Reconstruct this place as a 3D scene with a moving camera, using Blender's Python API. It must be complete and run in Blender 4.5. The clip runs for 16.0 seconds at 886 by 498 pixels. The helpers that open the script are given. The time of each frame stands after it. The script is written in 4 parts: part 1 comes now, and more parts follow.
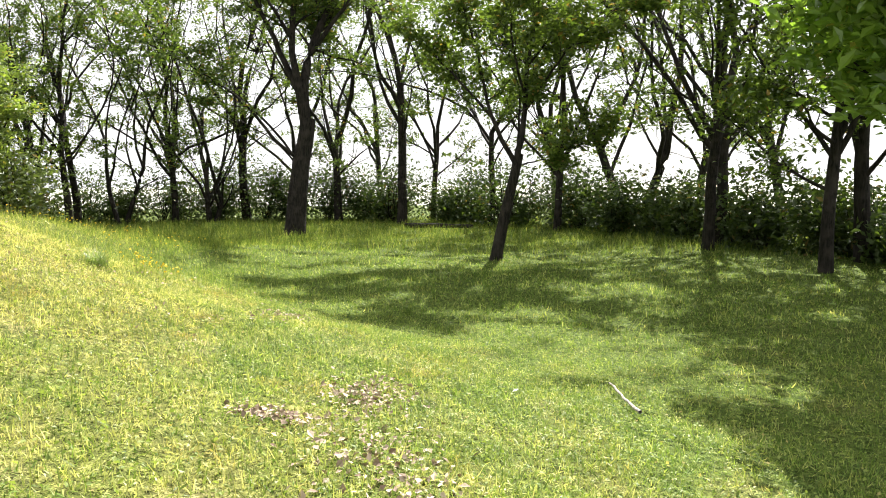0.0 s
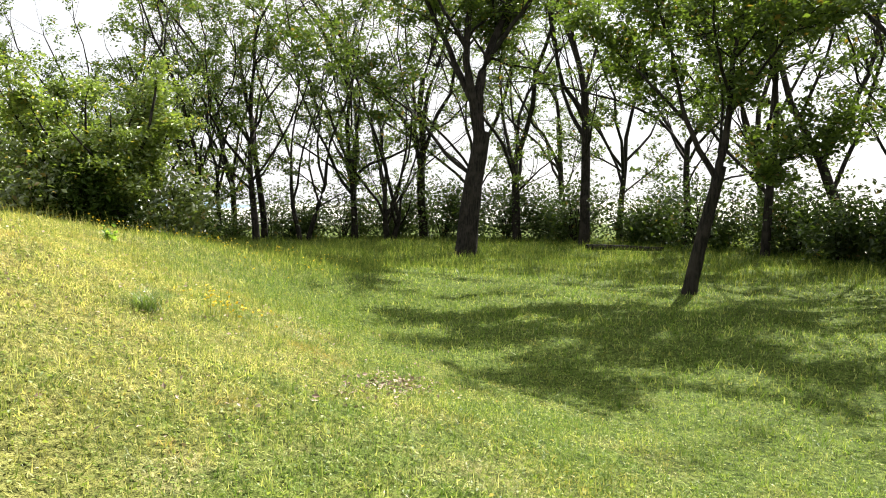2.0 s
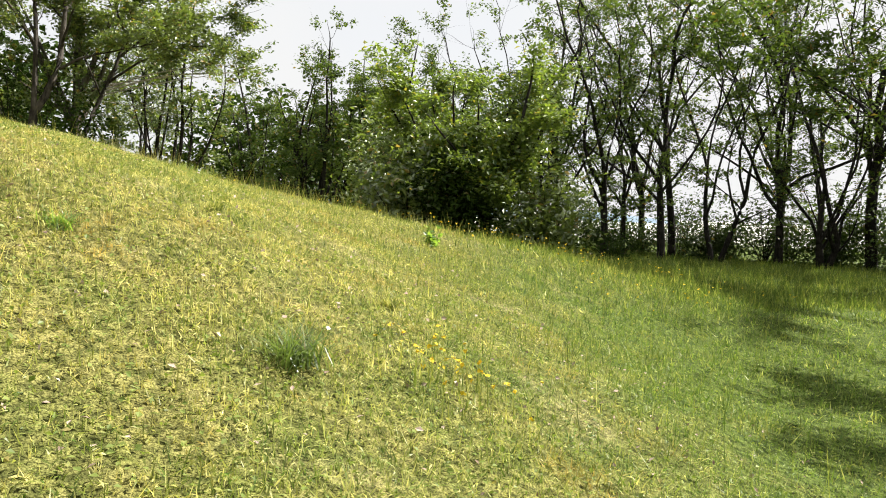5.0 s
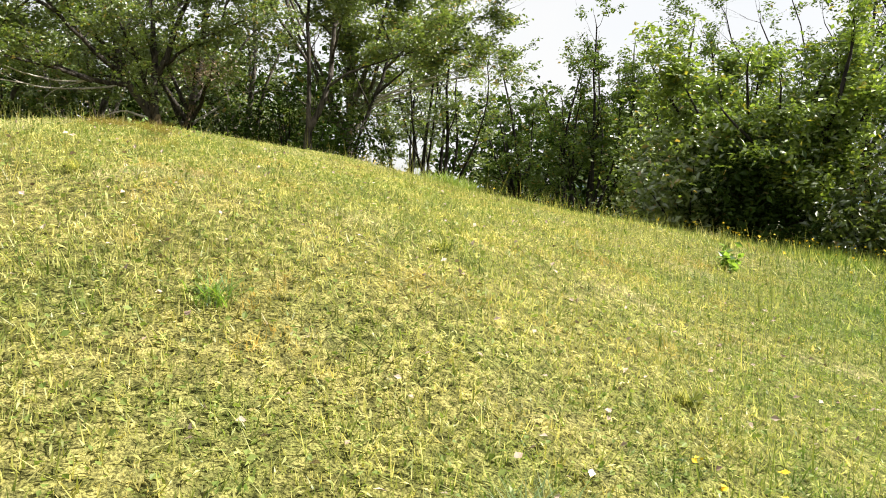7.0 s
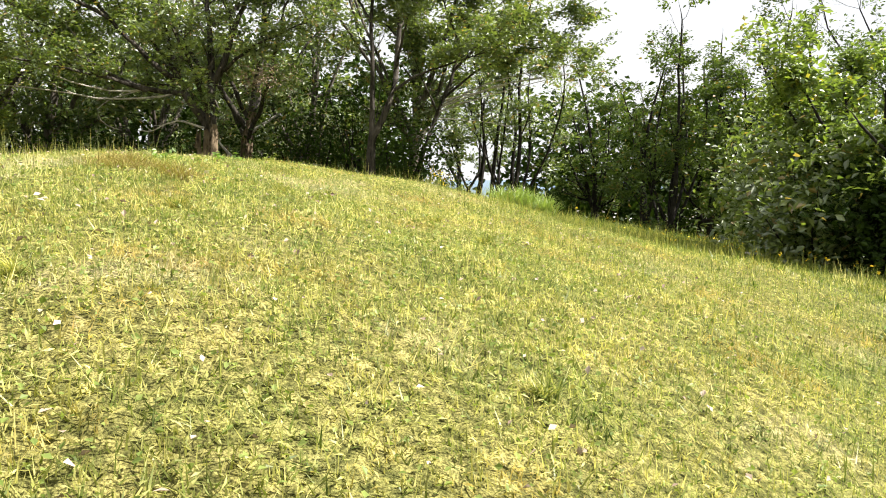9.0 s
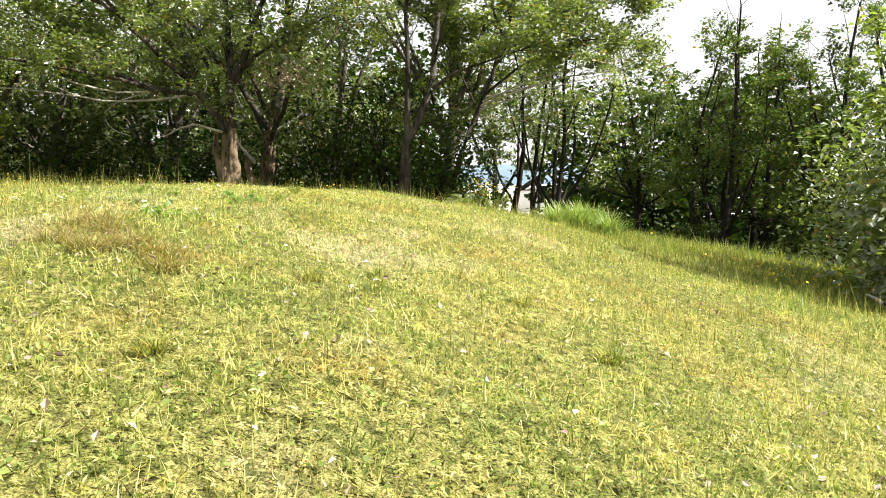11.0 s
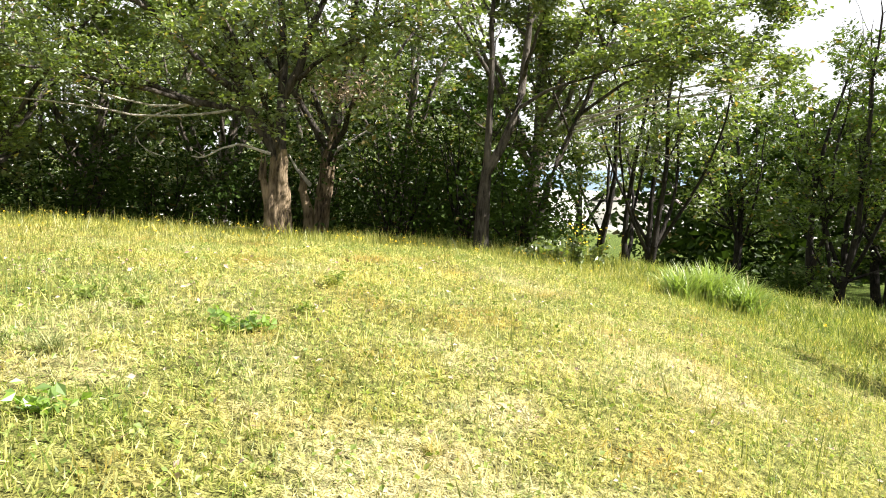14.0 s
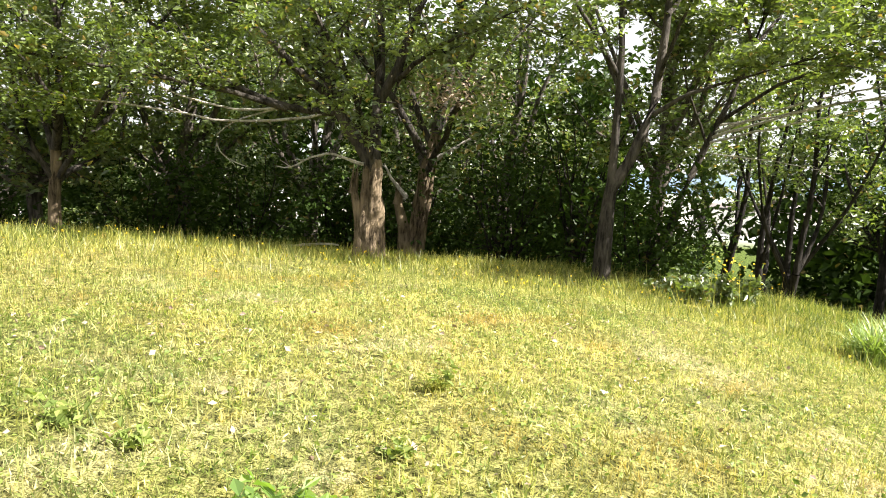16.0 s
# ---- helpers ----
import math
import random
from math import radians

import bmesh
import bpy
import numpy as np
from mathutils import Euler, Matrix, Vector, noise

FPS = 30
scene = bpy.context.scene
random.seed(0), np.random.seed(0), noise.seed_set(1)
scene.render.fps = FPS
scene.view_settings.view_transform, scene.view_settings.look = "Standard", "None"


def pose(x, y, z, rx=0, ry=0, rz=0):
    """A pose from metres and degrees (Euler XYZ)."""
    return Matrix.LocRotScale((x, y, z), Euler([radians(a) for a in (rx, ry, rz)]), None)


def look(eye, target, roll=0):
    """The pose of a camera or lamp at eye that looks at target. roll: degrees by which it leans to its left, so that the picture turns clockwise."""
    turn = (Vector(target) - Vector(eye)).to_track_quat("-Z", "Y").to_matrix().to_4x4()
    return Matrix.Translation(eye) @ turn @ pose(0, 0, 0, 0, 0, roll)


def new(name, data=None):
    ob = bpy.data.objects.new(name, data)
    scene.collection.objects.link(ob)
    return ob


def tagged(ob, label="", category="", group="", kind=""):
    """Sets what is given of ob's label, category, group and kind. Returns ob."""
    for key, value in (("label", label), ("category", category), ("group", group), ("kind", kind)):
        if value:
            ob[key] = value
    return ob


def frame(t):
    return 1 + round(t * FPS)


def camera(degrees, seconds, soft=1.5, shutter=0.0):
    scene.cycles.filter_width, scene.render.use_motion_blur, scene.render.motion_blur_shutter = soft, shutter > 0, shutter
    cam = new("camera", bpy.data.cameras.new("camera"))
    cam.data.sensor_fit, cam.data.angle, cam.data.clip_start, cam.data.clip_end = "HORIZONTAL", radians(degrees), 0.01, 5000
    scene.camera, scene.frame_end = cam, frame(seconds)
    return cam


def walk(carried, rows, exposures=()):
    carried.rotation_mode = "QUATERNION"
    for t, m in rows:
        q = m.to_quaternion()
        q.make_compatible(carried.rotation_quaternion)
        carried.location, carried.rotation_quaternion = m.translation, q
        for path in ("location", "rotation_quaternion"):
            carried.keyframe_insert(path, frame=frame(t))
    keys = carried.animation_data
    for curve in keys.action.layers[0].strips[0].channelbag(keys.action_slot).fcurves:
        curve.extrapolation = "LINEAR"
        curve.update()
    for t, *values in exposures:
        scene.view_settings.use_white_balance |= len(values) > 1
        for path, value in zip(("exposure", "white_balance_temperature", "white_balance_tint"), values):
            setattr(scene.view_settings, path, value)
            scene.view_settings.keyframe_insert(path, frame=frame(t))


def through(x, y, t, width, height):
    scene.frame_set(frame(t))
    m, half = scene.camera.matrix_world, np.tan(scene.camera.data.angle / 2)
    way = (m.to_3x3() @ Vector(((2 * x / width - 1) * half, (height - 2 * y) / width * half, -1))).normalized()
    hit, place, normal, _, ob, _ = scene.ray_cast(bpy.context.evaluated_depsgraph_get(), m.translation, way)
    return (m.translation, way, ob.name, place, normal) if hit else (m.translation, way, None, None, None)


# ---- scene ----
def aim(x, y, z, yaw, pitch, roll):
    """A pose from the eye's place, the heading (left of +y), the tilt upwards and the roll, in degrees."""
    a, b = radians(yaw), radians(pitch)
    way = Vector((-math.sin(a) * math.cos(b), math.cos(a) * math.cos(b), math.sin(b)))
    return look((x, y, z), Vector((x, y, z)) + way, roll)


cam = camera(59.9, 16.0, soft=1.0)
PATH = [
    (0.0, 0.00, 0.00, 2.19, 0.01, -4.95, -0.56),
    (0.5, 0.07, 0.73, 2.19, 2.47, -4.56, -0.65),
    (1.0, 0.16, 1.41, 2.21, 5.55, -4.23, -0.58),
    (1.5, 0.21, 2.13, 2.21, 9.46, -3.86, -0.57),
    (2.0, 0.22, 2.82, 2.22, 13.97, -3.60, -0.41),
    (2.5, 0.19, 3.52, 2.18, 18.70, -3.38, -0.39),
    (3.0, 0.11, 4.19, 2.13, 23.41, -3.24, -0.06),
    (3.5, -0.03, 4.82, 2.11, 28.48, -3.06, 0.48),
    (4.0, -0.20, 5.43, 2.10, 33.87, -2.94, 0.96),
    (4.5, -0.43, 6.00, 2.09, 39.26, -3.00, 1.59),
    (4.7, -0.54, 6.21, 2.09, 41.36, -2.95, 1.92),
    (6.8, -1.96, 7.53, 2.28, 63.36, -3.64, 0.18),
    (7.0, -2.14, 7.60, 2.33, 64.64, -3.68, 0.07),
    (7.5, -2.57, 7.74, 2.43, 66.42, -3.66, -0.49),
    (8.0, -3.03, 7.86, 2.56, 67.69, -3.87, 0.06),
    (8.5, -3.37, 7.99, 2.69, 68.24, -3.80, 0.21),
    (9.0, -3.69, 8.17, 2.83, 69.66, -4.17, -0.14),
    (9.2, -3.82, 8.22, 2.82, 69.48, -3.84, -0.25),
    (11.3, -6.02, 8.52, 3.51, 71.69, -5.45, -0.22),
    (11.5, -6.22, 8.60, 3.54, 72.06, -5.16, -0.15),
    (12.0, -6.70, 8.75, 3.64, 73.18, -5.16, -0.21),
    (12.5, -7.22, 8.83, 3.78, 74.07, -5.53, 0.74),
    (13.0, -7.62, 8.94, 3.84, 74.81, -4.99, 0.37),
    (13.5, -8.10, 9.02, 3.96, 75.73, -5.02, 0.77),
    (14.0, -8.61, 9.04, 4.08, 76.25, -5.27, 1.66),
    (14.5, -9.07, 9.20, 4.11, 78.21, -4.87, 1.30),
    (15.0, -9.58, 9.23, 4.17, 80.07, -4.99, 1.76),
    (15.5, -10.08, 9.17, 4.29, 81.72, -5.52, 2.48),
    (16.0, -10.61, 9.14, 4.33, 83.13, -5.49, 2.62),
]
walk(cam, [(row[0], aim(*row[1:])) for row in PATH], [(0.0, 1.93), (2.0, 1.68), (3.5, 1.42), (4.7, 1.37), (8.0, 1.52), (12.5, 1.79), (16.0, 1.92)])

# ---- sky and sun ----
SUN_AZ, SUN_EL = math.atan2(0.36, 0.93), radians(43)
world = bpy.data.worlds.new("sky")
scene.world = world
world.use_nodes = True
wn = world.node_tree.nodes
sky = wn.new("ShaderNodeTexSky")
sky.sky_type, sky.sun_disc = "NISHITA", False
sky.sun_elevation, sky.sun_rotation = SUN_EL, SUN_AZ
sky.air_density, sky.dust_density, sky.ozone_density = 1.0, 1.5, 1.0
# a high veil of thin white cloud over the blue
veil, gaps = wn.new("ShaderNodeMix"), wn.new("ShaderNodeTexNoise")
veil.data_type = "RGBA"
gaps.inputs["Scale"].default_value, gaps.inputs["Detail"].default_value = 3.0, 6.0
span = wn.new("ShaderNodeMapRange")
for key, value in (("From Min", 0.35), ("From Max", 0.62), ("To Min", 0.88), ("To Max", 1.0)):
    span.inputs[key].default_value = value
veil.inputs["B"].default_value = (4.65, 4.65, 4.65, 1)
for a, b in ((gaps.outputs["Fac"], span.inputs["Value"]), (span.outputs["Result"], veil.inputs["Factor"]), (sky.outputs["Color"], veil.inputs["A"]), (veil.outputs["Result"], wn["Background"].inputs["Color"])):
    world.node_tree.links.new(a, b)
wn["Background"].inputs["Strength"].default_value = 0.077
sun = new("sun", bpy.data.lights.new("sun", "SUN"))
sun.data.energy, sun.data.angle, sun.data.color = 5.0, radians(0.6), (1.0, 0.945, 0.90)
to_sun = Vector((math.sin(SUN_AZ) * math.cos(SUN_EL), math.cos(SUN_AZ) * math.cos(SUN_EL), math.sin(SUN_EL)))
sun.matrix_world = look(to_sun * 100, (0, 0, 0))


# ---- materials ----
class Mat:
    """A small wrapper round a node material."""

    def __init__(self, name):
        self.m = bpy.data.materials.new(name)
        self.m.use_nodes = True
        self.t = self.m.node_tree
        self.t.nodes.clear()
        self.out = self.n("ShaderNodeOutputMaterial")
        self.geo = self.n("ShaderNodeNewGeometry")

    def n(self, kind, **values):
        node = self.t.nodes.new(kind)
        for key, value in values.items():
            node.inputs[key.replace("_", " ")].default_value = value
        return node

    def link(self, a, b):
        self.t.links.new(a, b)

    def noise(self, scale, detail=3.0, vector=None, rough=0.55):
        node = self.n("ShaderNodeTexNoise", Scale=scale, Detail=detail, Roughness=rough)
        self.link(vector or self.geo.outputs["Position"], node.inputs["Vector"])
        return node.outputs["Fac"]

    def ramp(self, fac, *stops):
        node = self.n("ShaderNodeValToRGB")
        ramp = node.color_ramp
        while len(ramp.elements) < len(stops):
            ramp.elements.new(0.5)
        for element, (place, colour) in zip(ramp.elements, stops):
            element.position, element.color = place, (*colour, 1)
        self.link(fac, node.inputs["Fac"])
        return node.outputs["Color"]

    def math(self, op, a, b=0.0, clamp=False):
        node = self.t.nodes.new("ShaderNodeMath")
        node.operation, node.use_clamp = op, clamp
        for slot, value in zip(node.inputs, (a, b)):
            if isinstance(value, (int, float)):
                slot.default_value = value
            else:
                self.link(value, slot)
        return node.outputs[0]

    def mix(self, fac, a, b, blend="MIX"):
        node = self.t.nodes.new("ShaderNodeMix")
        node.data_type, node.blend_type = "RGBA", blend
        for slot, value in ((node.inputs["Factor"], fac), (node.inputs["A"], a), (node.inputs["B"], b)):
            if isinstance(value, (int, float)):
                slot.default_value = value
            elif isinstance(value, tuple):
                slot.default_value = (*value, 1)
            else:
                self.link(value, slot)
        return node.outputs["Result"]

    def stretched(self, x, y, z):
        node = self.n("ShaderNodeMapping")
        node.inputs["Scale"].default_value = (x, y, z)
        self.link(self.geo.outputs["Position"], node.inputs["Vector"])
        return node.outputs["Vector"]

    def bump(self, height, strength=0.5, distance=0.03):
        node = self.n("ShaderNodeBump", Strength=strength, Distance=distance)
        self.link(height, node.inputs["Height"])
        return node.outputs["Normal"]

    def solid(self, colour, rough=0.9, normal=None, gloss=0.25):
        node = self.n("ShaderNodeBsdfPrincipled", Roughness=rough)
        node.inputs["Specular IOR Level"].default_value = gloss
        self.link(colour, node.inputs["Base Color"])
        if normal:
            self.link(normal, node.inputs["Normal"])
        self.link(node.outputs[0], self.out.inputs["Surface"])
        return self.m

    def leafy(self, colour, through, amount=0.4, gloss=0.12):
        """A thin leaf: diffuse on the lit side, light shining through to the other, a waxy gloss."""
        a, b = self.n("ShaderNodeBsdfDiffuse"), self.n("ShaderNodeBsdfTranslucent")
        c, d = self.n("ShaderNodeMixShader", Fac=amount), self.n("ShaderNodeMixShader", Fac=gloss * 0.4)
        e = self.n("ShaderNodeBsdfGlossy", Roughness=0.45)
        self.link(colour, a.inputs["Color"])
        self.link(through, b.inputs["Color"])
        self.link(a.outputs[0], c.inputs[1])
        self.link(b.outputs[0], c.inputs[2])
        self.link(c.outputs[0], d.inputs[1])
        self.link(e.outputs[0], d.inputs[2])
        self.link(d.outputs[0], self.out.inputs["Surface"])
        return self.m


def dryness(m):
    """How dry the sward is: the mound is drier than the hollow and its north flank, in patches."""
    xyz = m.n("ShaderNodeSeparateXYZ")
    m.link(m.geo.outputs["Position"], xyz.inputs[0])
    rise = m.math("MULTIPLY", m.math("SUBTRACT", xyz.outputs["Z"], 0.0), 0.55, clamp=True)
    patch = m.math("MULTIPLY", m.math("SUBTRACT", m.noise(0.33, 4), 0.5), 0.9)
    fine = m.math("MULTIPLY", m.math("SUBTRACT", m.noise(1.7, 4), 0.5), 1.3)
    north = m.math("MINIMUM", m.math("MULTIPLY", m.math("SUBTRACT", xyz.outputs["Y"], 11.5), 0.05, clamp=True), 0.30)
    height = m.math("SUBTRACT", m.math("ADD", m.math("MULTIPLY", rise, 0.72), -0.04), north)
    return m.math("ADD", height, m.math("ADD", patch, fine), clamp=True)


def bleached(m):
    """Bare, sun-bleached patches, most of them on the trodden crest of the mound."""
    worn = m.n("ShaderNodeVectorMath")
    worn.operation = "DISTANCE"
    worn.inputs[1].default_value = (-12.6, 9.0, 3.1)
    m.link(m.geo.outputs["Position"], worn.inputs[0])
    trodden = m.math("MULTIPLY", m.math("SUBTRACT", 3.6, worn.outputs["Value"]), 0.045, clamp=True)
    return m.math("MULTIPLY", m.math("SUBTRACT", m.math("ADD", m.noise(0.9, 5), trodden), 0.57), 7.0, clamp=True)


def make_ground():
    m = Mat("meadow_soil_and_thatch")
    dry = dryness(m)
    grass = m.ramp(m.noise(9, 5), (0.3, (0.058, 0.092, 0.02)), (0.7, (0.14, 0.18, 0.045)))
    thatch = m.ramp(m.noise(14, 5), (0.3, (0.155, 0.138, 0.045)), (0.7, (0.37, 0.32, 0.13)))
    base = m.mix(dry, grass, thatch)
    soil = m.ramp(m.noise(30, 4), (0.3, (0.42, 0.34, 0.20)), (0.7, (0.62, 0.53, 0.36)))
    bare = bleached(m)
    base = m.mix(m.math("MULTIPLY", bare, m.math("MULTIPLY", dry, 0.6)), base, soil)
    # shadow on the soil between blades, painted as dark noise flecks
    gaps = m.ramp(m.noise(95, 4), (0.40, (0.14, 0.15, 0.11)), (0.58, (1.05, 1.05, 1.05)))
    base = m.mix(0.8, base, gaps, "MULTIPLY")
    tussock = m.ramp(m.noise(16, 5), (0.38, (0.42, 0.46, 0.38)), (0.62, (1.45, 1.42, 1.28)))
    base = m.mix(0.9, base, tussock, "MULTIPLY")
    # paler and greyer with distance from the meadow
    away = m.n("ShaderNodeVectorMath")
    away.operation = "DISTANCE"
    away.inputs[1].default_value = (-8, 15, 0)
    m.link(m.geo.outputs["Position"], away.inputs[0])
    far_pale = m.ramp(m.noise(0.03, 4), (0.4, (0.30, 0.31, 0.24)), (0.6, (0.52, 0.51, 0.47)))
    base = m.mix(m.math("MULTIPLY", m.math("SUBTRACT", away.outputs["Value"], 62), 0.05, clamp=True), base, far_pale)
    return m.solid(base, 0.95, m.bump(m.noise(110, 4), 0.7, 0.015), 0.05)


def make_blades(name, greens, straws, through=1.35, rust=0.7):
    m = Mat(name)
    dry = m.math("ADD", dryness(m), m.math("MULTIPLY", m.math("SUBTRACT", m.geo.outputs["Random Per Island"], 0.5), 0.9), clamp=True)
    green = m.ramp(m.geo.outputs["Random Per Island"], (0.0, greens[0]), (1.0, greens[1]))
    straw = m.ramp(m.geo.outputs["Random Per Island"], (0.0, straws[0]), (1.0, straws[1]))
    colour = m.mix(dry, green, straw)
    rusty = m.math("MULTIPLY", m.math("SUBTRACT", m.noise(1.5, 5), 0.53), 8.0, clamp=True)
    colour = m.mix(m.math("MULTIPLY", m.math("MULTIPLY", rusty, m.math("ADD", dry, 0.1, clamp=True)), rust), colour, (0.40, 0.245, 0.075))
    colour = m.mix(m.math("MULTIPLY", bleached(m), m.math("MULTIPLY", dry, 0.58)), colour, (0.66, 0.60, 0.46))
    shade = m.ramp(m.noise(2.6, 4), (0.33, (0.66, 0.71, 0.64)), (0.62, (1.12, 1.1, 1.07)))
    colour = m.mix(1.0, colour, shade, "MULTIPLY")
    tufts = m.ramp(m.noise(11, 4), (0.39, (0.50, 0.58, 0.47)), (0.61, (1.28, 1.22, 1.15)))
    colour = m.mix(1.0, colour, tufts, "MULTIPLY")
    lit = m.mix(1.0, colour, (through, through, through * 0.75), "MULTIPLY")
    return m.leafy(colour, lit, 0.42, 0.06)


def make_leaves(name, dark, light, odd, amount=0.42, gloss=0.16):
    """Leaves of one kind of tree: each its own green, with larger drifts of tone, and a few turning."""
    m = Mat(name)
    island = m.geo.outputs["Random Per Island"]
    drift = m.math("ADD", m.math("MULTIPLY", island, 0.6), m.math("MULTIPLY", m.noise(0.5, 2), 0.5), clamp=True)
    colour = m.ramp(drift, (0.15, dark), (0.9, light))
    colour = m.mix(m.math("GREATER_THAN", island, 0.965), colour, odd)
    lit = m.mix(1.0, colour, (1.5, 1.55, 0.8), "MULTIPLY")
    return m.leafy(colour, lit, amount, gloss)


def make_bark(name, dark, light):
    m = Mat(name)
    grain = m.noise(5.5, 6, m.stretched(3.2, 3.2, 0.55), 0.65)
    lichen = m.noise(2.3, 5)
    colour = m.mix(m.math("MULTIPLY", m.math("SUBTRACT", lichen, 0.48), 4, clamp=True), m.ramp(grain, (0.38, dark), (0.64, light)), tuple(min(1, c * 1.35) for c in light))
    return m.solid(colour, 0.9, m.bump(grain, 1.0, 0.06), 0.15)


def make_plain(name, low, high, scale=18, rough=0.85):
    m = Mat(name)
    fac = m.math("ADD", m.math("MULTIPLY", m.geo.outputs["Random Per Island"], 0.6), m.math("MULTIPLY", m.noise(scale, 4), 0.5), clamp=True)
    return m.solid(m.ramp(fac, (0.15, low), (0.9, high)), rough, m.bump(m.noise(scale * 3, 3), 0.4, 0.01))


GROUND = make_ground()
BLADES = make_blades("lawn_grass", ((0.095, 0.165, 0.024), (0.215, 0.305, 0.065)), ((0.30, 0.28, 0.058), (0.66, 0.615, 0.26)))
TALL = make_blades("tall_meadow_grass", ((0.08, 0.13, 0.02), (0.18, 0.24, 0.045)), ((0.26, 0.255, 0.05), (0.45, 0.43, 0.12)), rust=0.15)
CLOVER = make_leaves("clover_leaf", (0.10, 0.15, 0.03), (0.27, 0.32, 0.085), (0.36, 0.31, 0.12), 0.35, 0.04)
TURF_LEAF = make_blades("turf_leaf", ((0.10, 0.18, 0.024), (0.24, 0.34, 0.07)), ((0.315, 0.292, 0.06), (0.70, 0.65, 0.28)))
# the shade side of backlit trunks is put into this near-black bark colour
BARK_SHADED = make_bark("shaded_bark", (0.009, 0.008, 0.007), (0.036, 0.031, 0.026))
BARK_GREY = make_bark("grey_bark", (0.035, 0.030, 0.025), (0.15, 0.13, 0.105))
BARK_BROWN = make_bark("brown_bark", (0.015, 0.013, 0.011), (0.085, 0.074, 0.060))
BARK_OLD = make_bark("furrowed_old_bark", (0.022, 0.016, 0.010), (0.235, 0.178, 0.112))
DEAD_WOOD = make_bark("bleached_dead_wood", (0.28, 0.25, 0.21), (0.55, 0.51, 0.45))
LEAF_FAR = make_leaves("locust_leaf", (0.028, 0.052, 0.010), (0.115, 0.165, 0.028), (0.18, 0.13, 0.03), 0.42, 0.10)
LEAF_BUSH = make_leaves("maple_leaf", (0.045, 0.088, 0.015), (0.24, 0.31, 0.05), (0.32, 0.28, 0.04), 0.42, 0.25)
LEAF_WOOD = make_leaves("wood_leaf", (0.034, 0.066, 0.014), (0.20, 0.255, 0.05), (0.28, 0.20, 0.05), 0.42, 0.3)
LEAF_FRESH = make_leaves("fresh_leaf", (0.07, 0.14, 0.018), (0.23, 0.34, 0.06), (0.28, 0.27, 0.06), 0.52)
# near-black green: the deep shade under the canopy is put into the leaf colour
LEAF_SHADED = make_leaves("shaded_leaf", (0.018, 0.036, 0.007), (0.047, 0.080, 0.013), (0.10, 0.085, 0.025), 0.18, 0.03)
LEAF_HEDGE = make_leaves("hedge_leaf", (0.020, 0.040, 0.009), (0.072, 0.108, 0.02), (0.14, 0.11, 0.03), 0.34, 0.12)
REED = make_leaves("reed_blade", (0.13, 0.20, 0.04), (0.30, 0.38, 0.10), (0.4, 0.36, 0.16), 0.35)
PETAL = make_plain("yellow_petal", (0.62, 0.42, 0.02), (0.80, 0.62, 0.05))
DRY_LEAF = make_plain("dry_leaf", (0.15, 0.095, 0.06), (0.55, 0.44, 0.34))
PALE_LEAF = make_plain("bleached_leaf", (0.55, 0.50, 0.42), (0.82, 0.78, 0.70))
HILL = make_plain("hazy_far_wood", (0.10, 0.15, 0.19), (0.16, 0.22, 0.27), 0.02)


# ---- mesh helpers ----
rng = np.random.default_rng(7)


def mesh_from(name, verts, faces, material, smooth=False):
    """A mesh of triangles or quads, all of one size, from arrays."""
    verts, faces = np.asarray(verts, np.float32), np.asarray(faces, np.int32)
    me = bpy.data.meshes.new(name)
    k = faces.shape[1]
    me.vertices.add(len(verts))
    me.vertices.foreach_set("co", verts.ravel())
    me.loops.add(faces.size)
    me.loops.foreach_set("vertex_index", faces.ravel())
    me.polygons.add(len(faces))
    me.polygons.foreach_set("loop_start", np.arange(0, faces.size, k, dtype=np.int32))
    me.polygons.foreach_set("use_smooth", np.full(len(faces), smooth))
    me.materials.append(material)
    me.update(calc_edges=True)
    me.validate()
    return me


def part(name, me, parent, label=""):
    ob = new(name, me)
    ob.parent = parent
    return tagged(ob, label)


SWELLS = ((0.069, -0.059, -0.027, 0.01, -0.033, 0.005, 0.014), (-0.079, -0.215, -0.037, -0.035, 0.058, -0.055, 0.074),
          (-0.116, -0.456, 0.227, 0.039, -0.014, 0.149, -0.349), (0.08, -0.122, -0.266, -0.376, 0.329, -0.627, 0.225))


def ground_z(x, y):
    """The lie of the land: a grassy mound that runs up to the west over a flat hollow, with a falling rim."""
    z = -0.151 + 0 * (x + y)
    for high, cx, cy, sx, sy in ((3.432, -19.14, 0.95, 7.87, 13.56), (1.301, -8.40, 7.81, 4.41, 2.72), (1.307, -25.53, 13.24, 8.40, 6.12), (0.879, -3.43, 1.54, 4.58, 3.09), (0.681, -9.61, 15.29, 5.29, 5.66), (0.12, -12.9, 8.9, 1.6, 1.6), (-0.22, -16.5, 8.0, 2.6, 3.5), (-0.25, -10.9, 9.2, 2.1, 1.7)):
        z = z + high * np.exp(-(((x - cx) / sx) ** 2 + ((y - cy) / sy) ** 2) / 2)
    # gentle swells and dips of the mound's flank, on a four-metre grid
    for row, cy in zip(SWELLS, (4, 8, 12, 16)):
        for high, cx in zip(row, (-25, -21, -17, -13, -9, -5, -1)):
            z = z + high * np.exp(-((x - cx) ** 2 + (y - cy) ** 2) / 14.58)
    far = np.hypot(x + 8, y - 15)
    return z - 7.0 * np.clip((far - 62) / 120, 0, 1) ** 1.5


